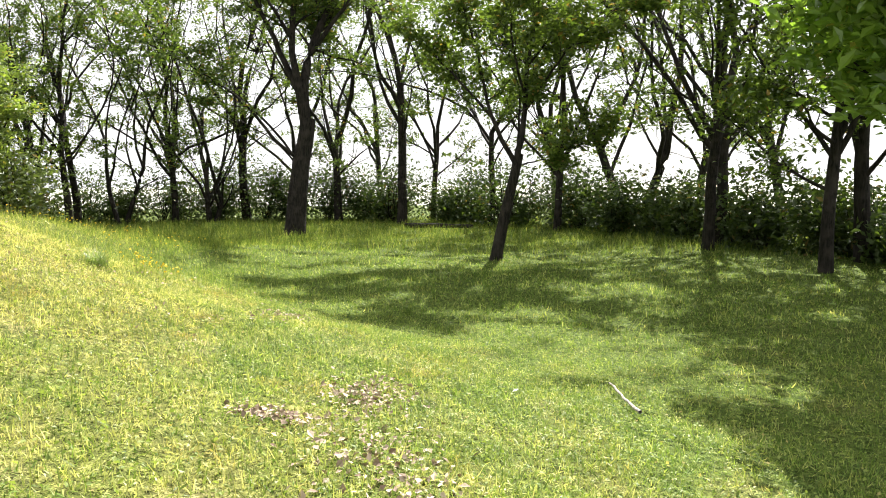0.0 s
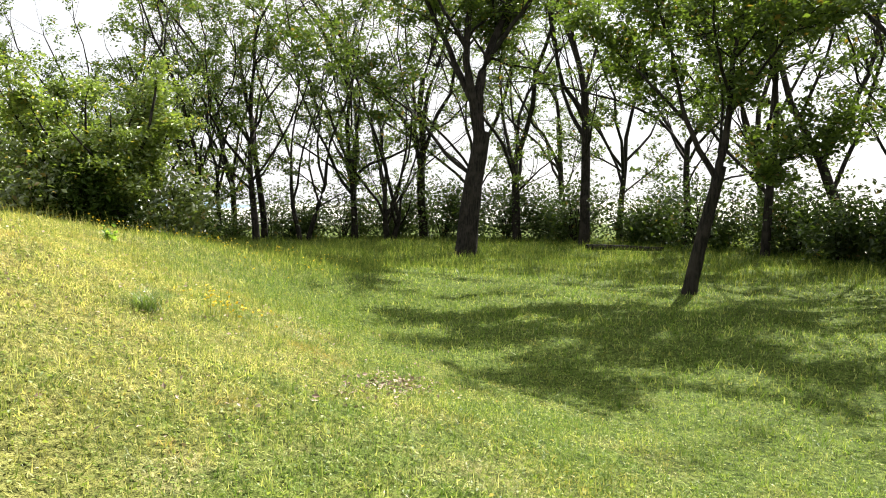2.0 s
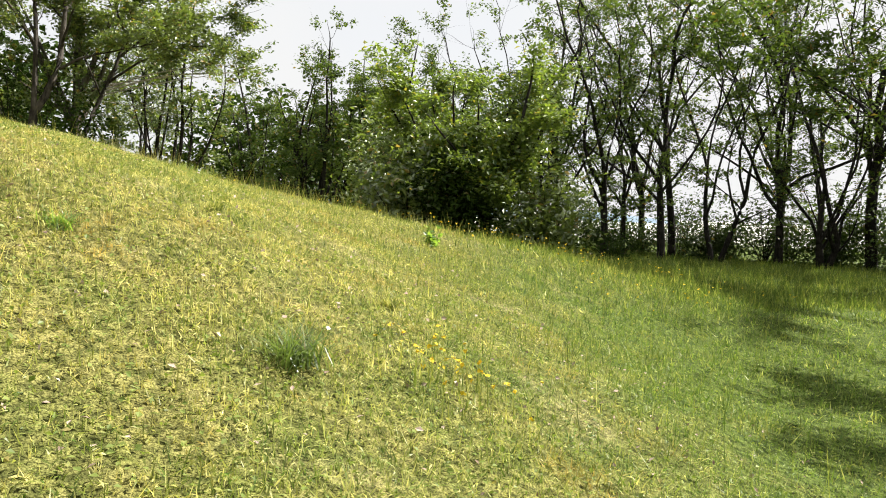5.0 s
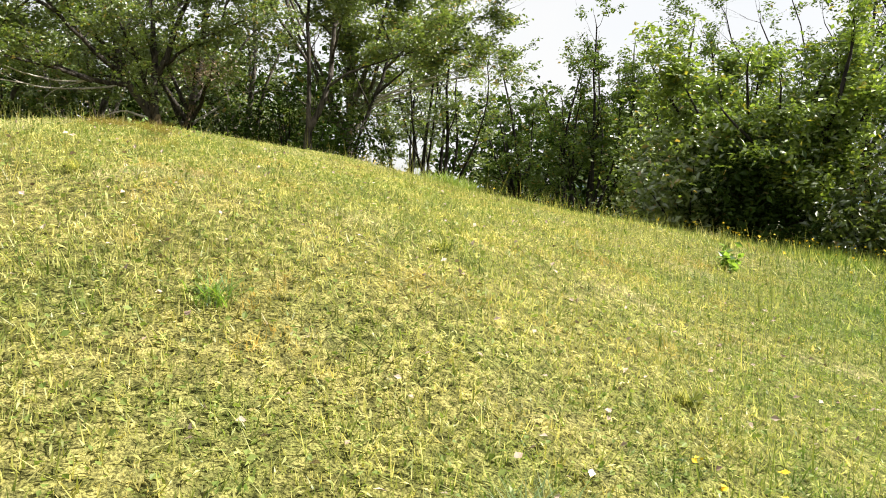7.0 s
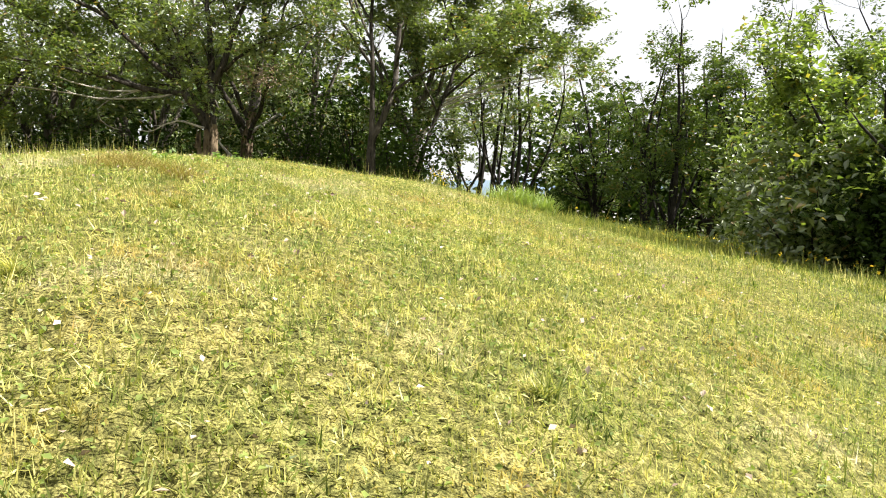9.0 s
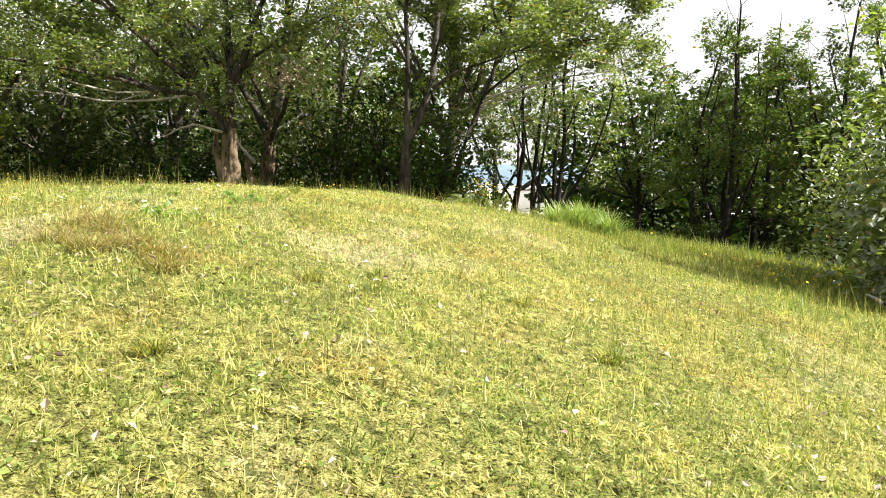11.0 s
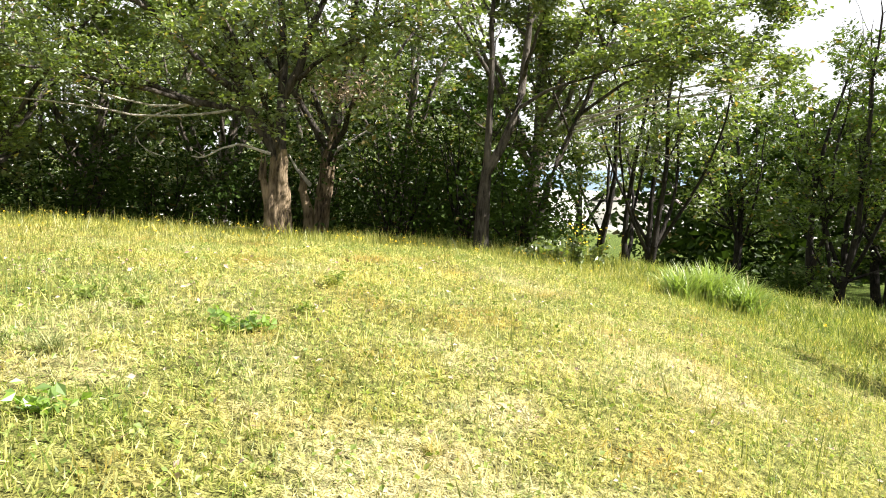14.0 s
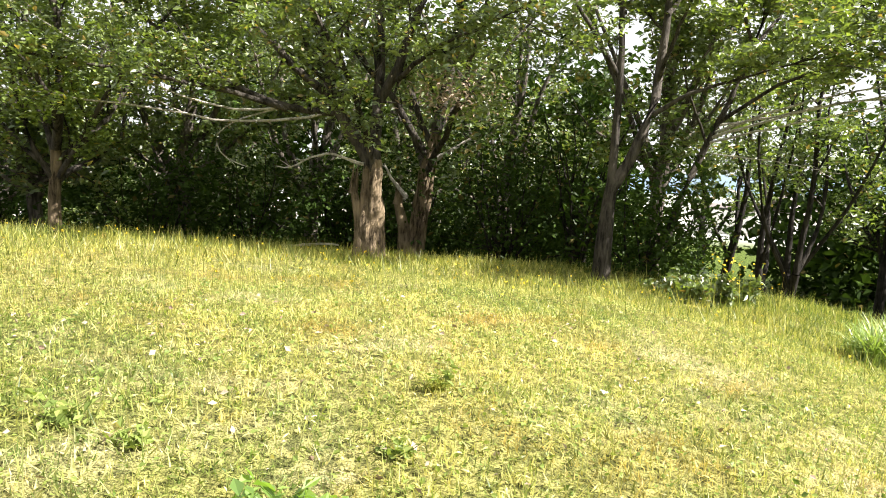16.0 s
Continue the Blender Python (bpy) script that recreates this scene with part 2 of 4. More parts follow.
def uneven(x, y):
    """Small lumps of the turf."""
    return 0.035 * np.sin(1.3 * x + 0.7 * np.sin(1.1 * y)) * np.cos(1.1 * y + 0.4 * np.sin(1.9 * x)) + 0.02 * np.sin(3.1 * x + 1.7 * y) * np.cos(2.3 * y - 1.3 * x)


def top(x, y):
    return ground_z(x, y) + uneven(x, y)


def base_at(x, y, sink=0.0):
    return float(top(np.float64(x), np.float64(y))) - sink


# ---- the ground ----
def build_ground():
    def steps(a, b, fine, mid):
        s = list(np.arange(a, b, fine))
        grow, p, q = mid, s[-1], s[0]
        left, right = [], []
        while p < 2600:
            p += grow
            right.append(p)
            q -= grow
            left.append(q)
            grow *= 1.22
        return np.array(left[::-1] + s + right)

    xs, ys = steps(-34, 16, 0.4, 0.5), steps(-8, 46, 0.4, 0.5)
    gx, gy = np.meshgrid(xs, ys)
    verts = np.stack([gx, gy, top(gx, gy)], -1).reshape(-1, 3)
    i = np.arange(len(ys) - 1)[:, None] * len(xs) + np.arange(len(xs) - 1)
    faces = np.stack([i, i + 1, i + 1 + len(xs), i + len(xs)], -1).reshape(-1, 4)
    ob = new("ground", mesh_from("ground", verts, faces, GROUND, True))
    tagged(ob, "sunlit dry meadow turf rising into a low mound", "ground", kind="structure")


build_ground()


# ---- trees ----
def tubes(lines, sides, rough=0.0, seed=0):
    """Tapered tubes along lines of points with radii; the rings are joined by quads."""
    verts, faces, start = [], [], 0
    knob = np.random.default_rng(seed)
    for pts, radii in lines:
        pts, radii = np.asarray(pts, float), np.asarray(radii, float)
        way = np.gradient(pts, axis=0)
        way /= np.linalg.norm(way, axis=1, keepdims=True) + 1e-9
        side = np.cross(way, np.where(np.abs(way[:, 2:3]) > 0.95, [[1.0, 0, 0]], [[0, 0, 1.0]]))
        side /= np.linalg.norm(side, axis=1, keepdims=True) + 1e-9
        up = np.cross(way, side)
        a = np.linspace(0, 2 * np.pi, sides, endpoint=False)
        ring = side[:, None] * np.cos(a)[None, :, None] + up[:, None] * np.sin(a)[None, :, None]
        ridge = 1 + rough * (0.6 * knob.normal(0, 1, (1, sides, 1)) + 0.5 * knob.normal(0, 1, (len(pts), sides, 1)))
        verts.append((pts[:, None] + ring * radii[:, None, None] * ridge).reshape(-1, 3))
        n = len(pts)
        i = start + np.arange(n - 1)[:, None] * sides + np.arange(sides)
        j = start + np.arange(n - 1)[:, None] * sides + (np.arange(sides) + 1) % sides
        faces.append(np.stack([i, j, j + sides, i + sides], -1).reshape(-1, 4))
        start += n * sides
    return np.concatenate(verts), np.concatenate(faces)


def limb(r, at, way, length, radius, steps, bend, rise, tip=0.25):
    """One bough: a line that wanders, and turns up (or droops) as it goes."""
    pts, way = [np.array(at, float)], np.array(way, float)
    way /= np.linalg.norm(way)
    for k in range(steps):
        way = way + r.normal(0, bend, 3) + np.array([0, 0, rise])
        way /= np.linalg.norm(way)
        pts.append(pts[-1] + way * length / steps)
    return np.array(pts), radius * (1 - (1 - tip) * np.linspace(0, 1, steps + 1) ** 0.8)


def bough_line(r, bends, thick, steps=12, tip=0.22):
    """A bough through a few bends, rounded off and a little crooked."""
    bends = np.array(bends, float)
    far = np.concatenate([[0], np.cumsum(np.linalg.norm(np.diff(bends, axis=0), axis=1))])
    s = np.linspace(0, far[-1], steps + 1)
    pts = np.stack([np.interp(s, far, bends[:, k]) for k in range(3)], -1)
    pts[1:-1] = pts[1:-1] * 0.5 + (pts[:-2] + pts[2:]) * 0.25
    pts[1:] += r.normal(0, 0.012 * far[-1] / 4, (steps, 3))
    return pts, thick * (1 - (1 - tip) * np.linspace(0, 1, steps + 1) ** 0.8)


def leaf_mesh(name, places, size, material, r, flat=0.5, slim=0.55):
    """Leaves as bent diamonds, one island each."""
    n = len(places)
    normal = r.normal(0, 1, (n, 3)) * np.array([1 - flat, 1 - flat, 1])
    normal[:, 2] = np.abs(normal[:, 2]) + 0.15
    normal /= np.linalg.norm(normal, axis=1, keepdims=True)
    along = np.cross(normal, r.normal(0, 1, (n, 3)))
    along /= np.linalg.norm(along, axis=1, keepdims=True) + 1e-9
    across = np.cross(normal, along)
    s = size * r.uniform(0.6, 1.4, (n, 1))
    fold = normal * s * 0.12
    v = np.stack([places - along * s * 0.5, places + across * s * slim * 0.5 + fold, places + along * s * 0.55, places - across * s * slim * 0.5 + fold], 1)
    return mesh_from(name, v.reshape(-1, 3), np.arange(4 * n).reshape(-1, 4), material)


def tree_parts(seed, height, radius, fork, limbs=4, spread=0.55, lean=(0, 0), rise=0.10, leaves=9000, size=0.2, cloud=0.55, sway=None, slim=1.0,
               low=(), boughs=7, twigs=5, stems=1, bare=0.0, flare=1.35, crown_from=0.25, bend=0.09, guides=(), strands=0):
    """Bark lines and leaf places for one tree, standing at the origin. low: extra boughs from the trunk (height, heading, reach, climb).
    guides: main boughs that are drawn by hand, as bends (across, away, up) and a thickness."""
    r = np.random.default_rng(seed)
    big, mid, fine, tips = [], [], [], []
    for s in range(stems):
        turn = 2 * np.pi * (s + r.uniform(-0.2, 0.2)) / max(stems, 1)
        push = 0.0 if stems == 1 else 0.32
        way = np.array([lean[0] + push * np.cos(turn), lean[1] + push * np.sin(turn), 1.0])
        n = 10
        pts, _ = limb(r, (0.5 * push * np.cos(turn), 0.5 * push * np.sin(turn), -0.3), way, fork + 0.3, radius, n, 0.03, 0.0)
        rad = radius * np.interp(np.linspace(0, 1, n + 1), [0, 0.12, 0.3, 1], [flare, 1.1, 1.0, guides[0][1] / radius * 1.08 if guides and not strands else 0.78])
        big.append((pts, rad))
        crown = height - fork
        for k in range(limbs):
            a = turn + 2 * np.pi * (k + r.uniform(-0.25, 0.25)) / limbs
            out = spread * r.uniform(0.5, 1.25)
            if k == 0:
                out *= 0.25
            tilt = sway or (0.5 * lean[0], 0.5 * lean[1])
            way = np.array([out * np.cos(a) + tilt[0], out * np.sin(a) + tilt[1], 1.0])
            start = pts[-1] if k < 2 else pts[-2 - k % 3]
            line = limb(r, start, way, crown * r.uniform(0.75, 1.0) * (1.15 if k == 0 else 1), radius * (0.76 if k == 0 else r.uniform(0.42, 0.62) * slim), 9, bend, rise)
            mid.append(line)
        for bends, thick in guides if s == 0 else ():
            joined = np.linalg.norm(np.array(bends[0]) - pts[-1]) < max(2.2 * radius, 0.9)
            mid.append(bough_line(r, [pts[-2], *bends[1:]] if joined else bends, thick))
        for h, a, reach, climb in low if s == 0 else ():
            i = h / fork * n
            at = pts[int(min(i, n - 1))] + (pts[int(min(i, n - 1)) + 1] - pts[int(min(i, n - 1))]) * (i % 1)
            mid.append(limb(r, at, (np.cos(a), np.sin(a), climb), reach, radius * 0.36, 9, 0.12, 0.03))
    for pts, rad in list(mid):
        for k in range(boughs):
            i = r.integers(max(1, int(len(pts) * crown_from)), len(pts))
            forward = pts[i] - pts[i - 1]
            way = forward / np.linalg.norm(forward) + r.normal(0, 0.75, 3) * np.array([1, 1, 0.55])
            length = height * r.uniform(0.10, 0.22)
            sub = limb(r, pts[i], way, length, max(rad[i] * 0.5, 0.012), 5, 0.16, 0.05)
            fine.append(sub)
            for q in range(twigs):
                j = r.integers(1, 6)
                way2 = (sub[0][j] - sub[0][j - 1]) / np.linalg.norm(sub[0][j] - sub[0][j - 1]) + r.normal(0, 0.9, 3) * np.array([1, 1, 0.6])
                tw = limb(r, sub[0][j], way2, length * r.uniform(0.3, 0.6), max(sub[1][j] * 0.5, 0.006), 3, 0.2, 0.03)
                fine.append(tw)
                if r.random() > bare:
                    tips.append(tw[0])
    for pts, rad in mid:
        fine.append(limb(r, pts[-1], pts[-1] - pts[-2], height * 0.10, rad[-1], 4, 0.2, 0.05, 0.1))
    places = np.zeros((0, 3))
    if leaves and tips:
        tips = np.array(tips)
        pick, step = r.integers(0, len(tips), leaves), r.uniform(0, 3, leaves)
        i = np.minimum(step.astype(int), 2)
        places = tips[pick, i] * (1 - (step - i))[:, None] + tips[pick, i + 1] * (step - i)[:, None] + r.normal(0, cloud, (leaves, 3)) * np.array([1, 1, 0.55]) * size * 2.2
    return big, mid, fine, places, r


def build_tree(kind, at, label, category, bark, leaf, seed, height, radius, fork, size=0.2, turn=0.0, group="", sink=0.0, flat=0.45, stub=None, knobs=0.05, limb_bark=None, strands=0, dead_lines=(), withered=None, **more):
    big, mid, fine, places, r = tree_parts(seed, height, radius, fork, size=size, strands=strands, **more)
    root = tagged(new(kind), label, category, group)
    for pts, rad in big if strands else ():
        # an old trunk grown of many ribs, some broken off short
        ribs = []
        for k in range(strands):
            a = 2 * np.pi * (k + r.uniform(-0.2, 0.2)) / strands
            end = len(pts) if k % 3 else r.integers(6, len(pts))
            twist = a + np.linspace(0, r.uniform(0.2, 0.7), end)
            off = np.stack([np.cos(twist), np.sin(twist), 0 * twist], -1) * (rad[:end] * 0.62)[:, None]
            thick = rad[:end] * r.uniform(0.34, 0.55) * np.linspace(1.15, 0.85, end)
            thick[-1] *= 0.35
            ribs.append((pts[:end] + off + r.normal(0, 0.012, (end, 3)), thick))
        ribs.append((pts, rad * 0.6))
        part("trunk", mesh_from("trunk", *tubes(ribs, 9, 0.2, seed), bark, True), root)
    for line in () if strands else big:
        part("trunk", mesh_from("trunk", *tubes([line], 14, knobs, seed), bark, True), root)
    for line in mid:
        part("bough", mesh_from("bough", *tubes([line], 6, 0.04, seed), limb_bark or bark, True), root)
    tagged(part("spray", mesh_from("spray", *tubes(fine, 3), limb_bark or bark, True), root), kind="stuff")
    for bends, thick in dead_lines:
        line = bough_line(r, bends, thick, tip=0.3)
        spurs = [limb(r, line[0][k], line[0][k] - line[0][k - 1] + r.normal(0, 0.08, 3), np.linalg.norm(line[0][-1] - line[0][0]) * 0.2, thick * 0.3, 4, 0.2, 0.0, 0.2) for k in (5, 8, 10)]
        part("dead_bough", mesh_from("dead_bough", *tubes([line] + spurs, 6), DEAD_WOOD, True), root, "bleached bare dead bough")
    if withered:
        tagged(part("withered_spray", leaf_mesh("withered_spray", np.array(withered) + r.normal(0, 1, (420, 3)) * np.array([0.38, 0.3, 0.2]), 0.1, DRY_LEAF, r, 0.4, 0.3), root, "withered reddish-brown spray of dead leaves"), kind="stuff")
    if stub:
        # the broken half of a split trunk, with a ragged top
        a, tall, thick = stub
        lines = [(np.array([[thick * 0.9 * np.cos(a), thick * 0.9 * np.sin(a), -0.3], [thick * 1.2 * np.cos(a), thick * 1.2 * np.sin(a), tall * 0.5], [thick * 2.3 * np.cos(a), thick * 2.3 * np.sin(a), tall]]), thick * np.array([1.15, 0.8, 0.5]))]
        for k in range(7):
            c = np.array([thick * 2.3 * np.cos(a) + thick * 0.35 * np.cos(k), thick * 2.3 * np.sin(a) + thick * 0.35 * np.sin(k), tall - 0.1])
            lines.append((np.array([c, c + [0.02, 0.01, 0.12 + 0.2 * r.random()], c + [0.03, 0.03, 0.25 + 0.35 * r.random()]]), thick * np.array([0.34, 0.22, 0.02])))
        part("broken_stem", mesh_from("broken_stem", *tubes(lines, 11, 0.1, seed), bark, True), root, "ragged broken stem of furrowed pale wood")
    if len(places):
        part("crown", leaf_mesh("crown", places, size, leaf, r, flat), root)
    root.matrix_basis = pose(at[0], at[1], base_at(*at, sink), 0, 0, turn)
    return root


def build_shrub(kind, at, label, category, leaf, seed, width, height, leaves, size, bark=BARK_SHADED, stems=9, group="", slack=0.25):
    """A many-stemmed bush: thin stems from one foot, and leaves in uneven tufts about them."""
    r = np.random.default_rng(seed)
    lines, tufts = [], []
    for k in range(stems):
        a, out = r.uniform(0, 2 * np.pi), r.uniform(0.1, 1.0)
        way = (out * width / height * np.cos(a) * 0.9, out * width / height * np.sin(a) * 0.9, 1.0)
        pts, rad = limb(r, (0.1 * np.cos(a), 0.1 * np.sin(a), -0.1), way, height * r.uniform(0.7, 1.05), r.uniform(0.015, 0.035) * height / 2, 6, 0.14, 0.03)
        lines.append((pts, rad))
        for q in range(7):
            i = r.integers(1, 7)
            sub = limb(r, pts[i], r.normal(0, 1, 3) + np.array([np.cos(a), np.sin(a), 0.3]), height * r.uniform(0.15, 0.4), rad[i] * 0.5, 4, 0.2, 0.04)
            if q < 4:
                lines.append(sub)
            tufts += [sub[0][2], sub[0][4]]
    tufts = np.array(tufts)
    places = tufts[r.integers(0, len(tufts), leaves)] + r.normal(0, slack, (leaves, 3)) * np.array([1, 1, 0.7]) * min(1.5, height / 2.2)
    places[:, 2] = np.maximum(places[:, 2], 0.05)
    root = tagged(new(kind), label, category, group)
    tagged(part("stem_mass", mesh_from("stem_mass", *tubes(lines, 3), bark, True), root), kind="stuff")
    part("foliage", leaf_mesh("foliage", places, size, leaf, r, 0.4), root)
    root.matrix_basis = pose(at[0], at[1], base_at(*at))
    return root


# ---- the row of trees along the far edge ----
FAR_ROW = "trees along the field edge"
build_tree("tall_tree", (-6.55, 33.7), "tall tree with a stout forked trunk, darkened as backlit, in the meadow", "tree", BARK_SHADED, LEAF_FAR, 11, 15.5, 0.42, 5.2,
           limbs=0, lean=(0.05, 0), turn=11, leaves=22000, size=0.19, boughs=12, twigs=6, bare=0.3, cloud=0.45, crown_from=0.4, flare=1.3,
           guides=((((0.25, 0, 4.9), (0.5, 0, 6.6), (0.9, 0.2, 8.0), (1.8, 0.3, 10.0), (2.6, 0.4, 13.0)), 0.30),
                   (((0.25, 0, 4.9), (0.25, -0.2, 6.8), (0.1, -0.4, 8.6), (0.5, -0.6, 11.0), (0.6, -0.7, 14.5)), 0.24),
                   (((0.45, 0, 6.2), (-0.2, 0.3, 7.6), (-0.9, 0.6, 9.2), (-1.9, 0.9, 11.5), (-2.6, 1.2, 13.5)), 0.17),
                   (((0.9, 0.2, 7.9), (1.7, -0.5, 8.9), (2.9, -1.2, 10.4), (4.2, -1.8, 12.4)), 0.12),
                   (((0.15, 0, 3.5), (-0.7, 0, 4.1), (-1.7, -0.2, 5.6), (-3.4, -0.4, 6.9), (-5.2, -0.6, 7.8)), 0.10),
                   (((0.15, -0.4, 8.4), (-0.8, -1.6, 9.8), (-1.6, -2.6, 11.8)), 0.10),
                   (((0.5, 0, 6.6), (1.0, 1.6, 8.4), (1.2, 2.8, 11.0)), 0.11)))
build_tree("leaning_tree", (1.45, 21.9), "slender leaning tree with a forked crown of thin branches", "tree", BARK_SHADED, LEAF_FAR, 23, 8.0, 0.165, 3.1,
           limbs=0, lean=(0.15, 0.0), leaves=20000, size=0.15, boughs=13, twigs=6, bare=0.12, crown_from=0.35, cloud=0.5, flare=1.45,
           guides=((((0.46, 0, 2.8), (0.85, 0.1, 3.8), (1.0, 0.2, 5.5), (1.2, 0.2, 6.6), (1.3, 0.0, 7.5)), 0.115),
                   (((0.46, 0, 2.8), (-0.1, -0.2, 4.1), (-0.4, -0.4, 5.5), (-0.65, -0.5, 6.4), (-0.9, -0.6, 7.2)), 0.085),
                   (((0.95, 0.1, 4.3), (1.9, -0.5, 5.7), (2.5, -0.9, 6.3), (3.3, -1.2, 6.8)), 0.05),
                   (((-0.1, -0.2, 4.1), (-1.3, 0.4, 5.5), (-2.0, 0.8, 6.2), (-2.7, 1.0, 6.8)), 0.05),
                   (((0.7, 0, 3.5), (0.9, 1.2, 4.8), (0.6, 2.0, 6.2), (0.4, 2.6, 6.8)), 0.05),
                   (((0.9, 0.1, 4.6), (0.4, -1.4, 5.8), (0.3, -2.2, 6.9), (0.5, -2.8, 6.9)), 0.05),
                   (((1.0, 0.2, 5.5), (1.9, 1.0, 6.6), (2.4, 1.5, 6.9)), 0.04),
                   (((0.42, 0, 2.7), (1.0, 0.1, 2.75), (1.9, 0.3, 3.0), (2.9, 0.3, 3.7)), 0.03)))
build_tree("edge_tree", (9.6, 19.2), "slim dark tree with a drooping side branch", "tree", BARK_SHADED, LEAF_FAR, 31, 11.0, 0.16, 4.2,
           limbs=6, spread=0.7, sway=(0.0, 0.05), leaves=9500, size=0.19, bare=0.4, low=((2.2, 2.9, 3.4, 0.5), (3.3, 3.6, 3.0, 0.3), (3.8, 0.3, 3.0, 0.4)), boughs=10, twigs=6)
build_tree("broadleaf_tree", (8.6, 12.4), "leafy broadleaf tree with large bright leaves casting shade", "tree", BARK_SHADED, LEAF_FRESH, 37, 9.6, 0.17, 2.8,
           limbs=9, spread=0.62, sway=(-0.03, 0.12), leaves=22000, size=0.27, boughs=11, rise=0.03, crown_from=0.35, cloud=0.5)

ROW = [((-19.0, 45.5), 181, 14, 0.18, 3.5, 2), ((-16.5, 47.5), 191, 15, 0.2, 4.0, 1), ((-21.4, 44.1), 41, 15, 0.20, 4.5, 1), ((-14.1, 46.9), 43, 14, 0.22, 1.4, 3), ((-12.6, 49.4), 47, 18, 0.27, 6.2, 1), ((-6.3, 46.6), 53, 16, 0.24, 4.6, 1),
       ((-2.3, 42.9), 59, 19, 0.25, 8.0, 1), ((-0.6, 47.0), 61, 15, 0.18, 4.5, 1), ((5.3, 35.6), 67, 13, 0.18, 3.6, 1), ((9.1, 36.9), 71, 16, 0.30, 4.0, 2),
       ((8.8, 25.5), 73, 14, 0.18, 5.2, 1), ((10.0, 27.7), 79, 14, 0.21, 4.5, 1), ((11.8, 21.5), 83, 13, 0.22, 4.0, 1),
       ((-23.6, 42.0), 97, 12, 0.20, 3.2, 1), ((-23.8, 44.2), 101, 12, 0.14, 3.8, 1), ((-22.0, 46.4), 103, 16, 0.20, 6.5, 1), ((-27.5, 43.0), 107, 15, 0.22, 4.5, 1),
       ((-10.0, 51.0), 109, 17, 0.20, 4.5, 1), ((2.6, 41.0), 113, 16, 0.17, 5.0, 1), ((14.0, 31.5), 127, 15, 0.20, 4.5, 1),
       ((15.5, 12.0), 137, 12, 0.22, 3.5, 1), ((18.0, 5.0), 139, 12, 0.22, 3.5, 1), ((-17.5, 50.0), 149, 17, 0.2, 4.0, 1), ((-4.0, 52.0), 151, 17, 0.2, 5.0, 1),
       ((6.5, 44.0), 157, 17, 0.2, 5.0, 1), ((12.5, 38.0), 163, 16, 0.2, 4.0, 1), ((-25.5, 49.0), 167, 17, 0.2, 4.0, 1), ((-31.0, 45.0), 173, 15, 0.2, 3.5, 1)]
for at, seed, height, radius, fork, stems in ROW:
    build_tree("edge_tree", at, "dark slender tree with an airy crown behind the hedge", "tree", BARK_SHADED, LEAF_FAR, seed, height * 1.15, radius / (1 if stems == 1 else 1.3), fork,
               limbs=5 if stems == 1 else 3, stems=stems, spread=0.8, bend=0.19, rise=0.07, leaves=4900 if at[0] < 7 else 3200, size=0.19, boughs=9, twigs=3, bare=0.5, group=FAR_ROW, crown_from=0.3, cloud=0.45,
               low=((fork * 0.6, seed % 6, height * 0.25, 0.8), (fork * 0.85, (seed + 3) % 6, height * 0.3, 0.9)))

HEDGE = "bushes of the hedge"
r = np.random.default_rng(5)
line = [(-33, 45), (-23, 47.5), (-14, 50), (-7, 48.5), (0, 45), (5.5, 38.5), (10, 31.5), (12.2, 24.5), (14, 18), (16.5, 11)]
for k in range(54):
    s = k / 53 * (len(line) - 1.001)
    i = int(s)
    x = line[i][0] + (line[i + 1][0] - line[i][0]) * (s - i) + r.uniform(-1.0, 1.0)
    y = line[i][1] + (line[i + 1][1] - line[i][1]) * (s - i) + r.uniform(-1.0, 1.0)
    build_shrub("hedge_bush", (x, y), "dark green bush in the hedge along the field edge", "bush", LEAF_HEDGE, 200 + k, r.uniform(1.2, 2.0), r.uniform(1.9, 3.7) * (0.7 if x > 9 else 1), 1800, 0.2,
                group=HEDGE, slack=0.42, stems=13)

# ---- the round bright tree on the mound's shoulder ----
build_tree("bushy_tree", (-12.6, 19.6), "rounded bushy tree with bright yellow-green leaves", "tree", BARK_SHADED, LEAF_BUSH, 301, 4.3, 0.12, 0.8,
           limbs=8, spread=1.05, stems=2, leaves=52000, size=0.108, flat=0.55, boughs=11, twigs=6, bare=0.12, rise=0.04, cloud=0.6, crown_from=0.1)
for k, (at, w, h) in enumerate((((-13.2, 18.0), 1.5, 2.0), ((-11.4, 20.6), 1.5, 1.9), ((-14.4, 19.4), 1.5, 2.3), ((-12.3, 18.6), 1.5, 1.7), ((-15.6, 20.0), 1.6, 2.6))):
    build_shrub("low_bush", at, "shaded green bush under the round tree", "bush", LEAF_SHADED if k == 3 else LEAF_WOOD, 310 + k, w, h, 4200, 0.13, stems=10, slack=0.34)

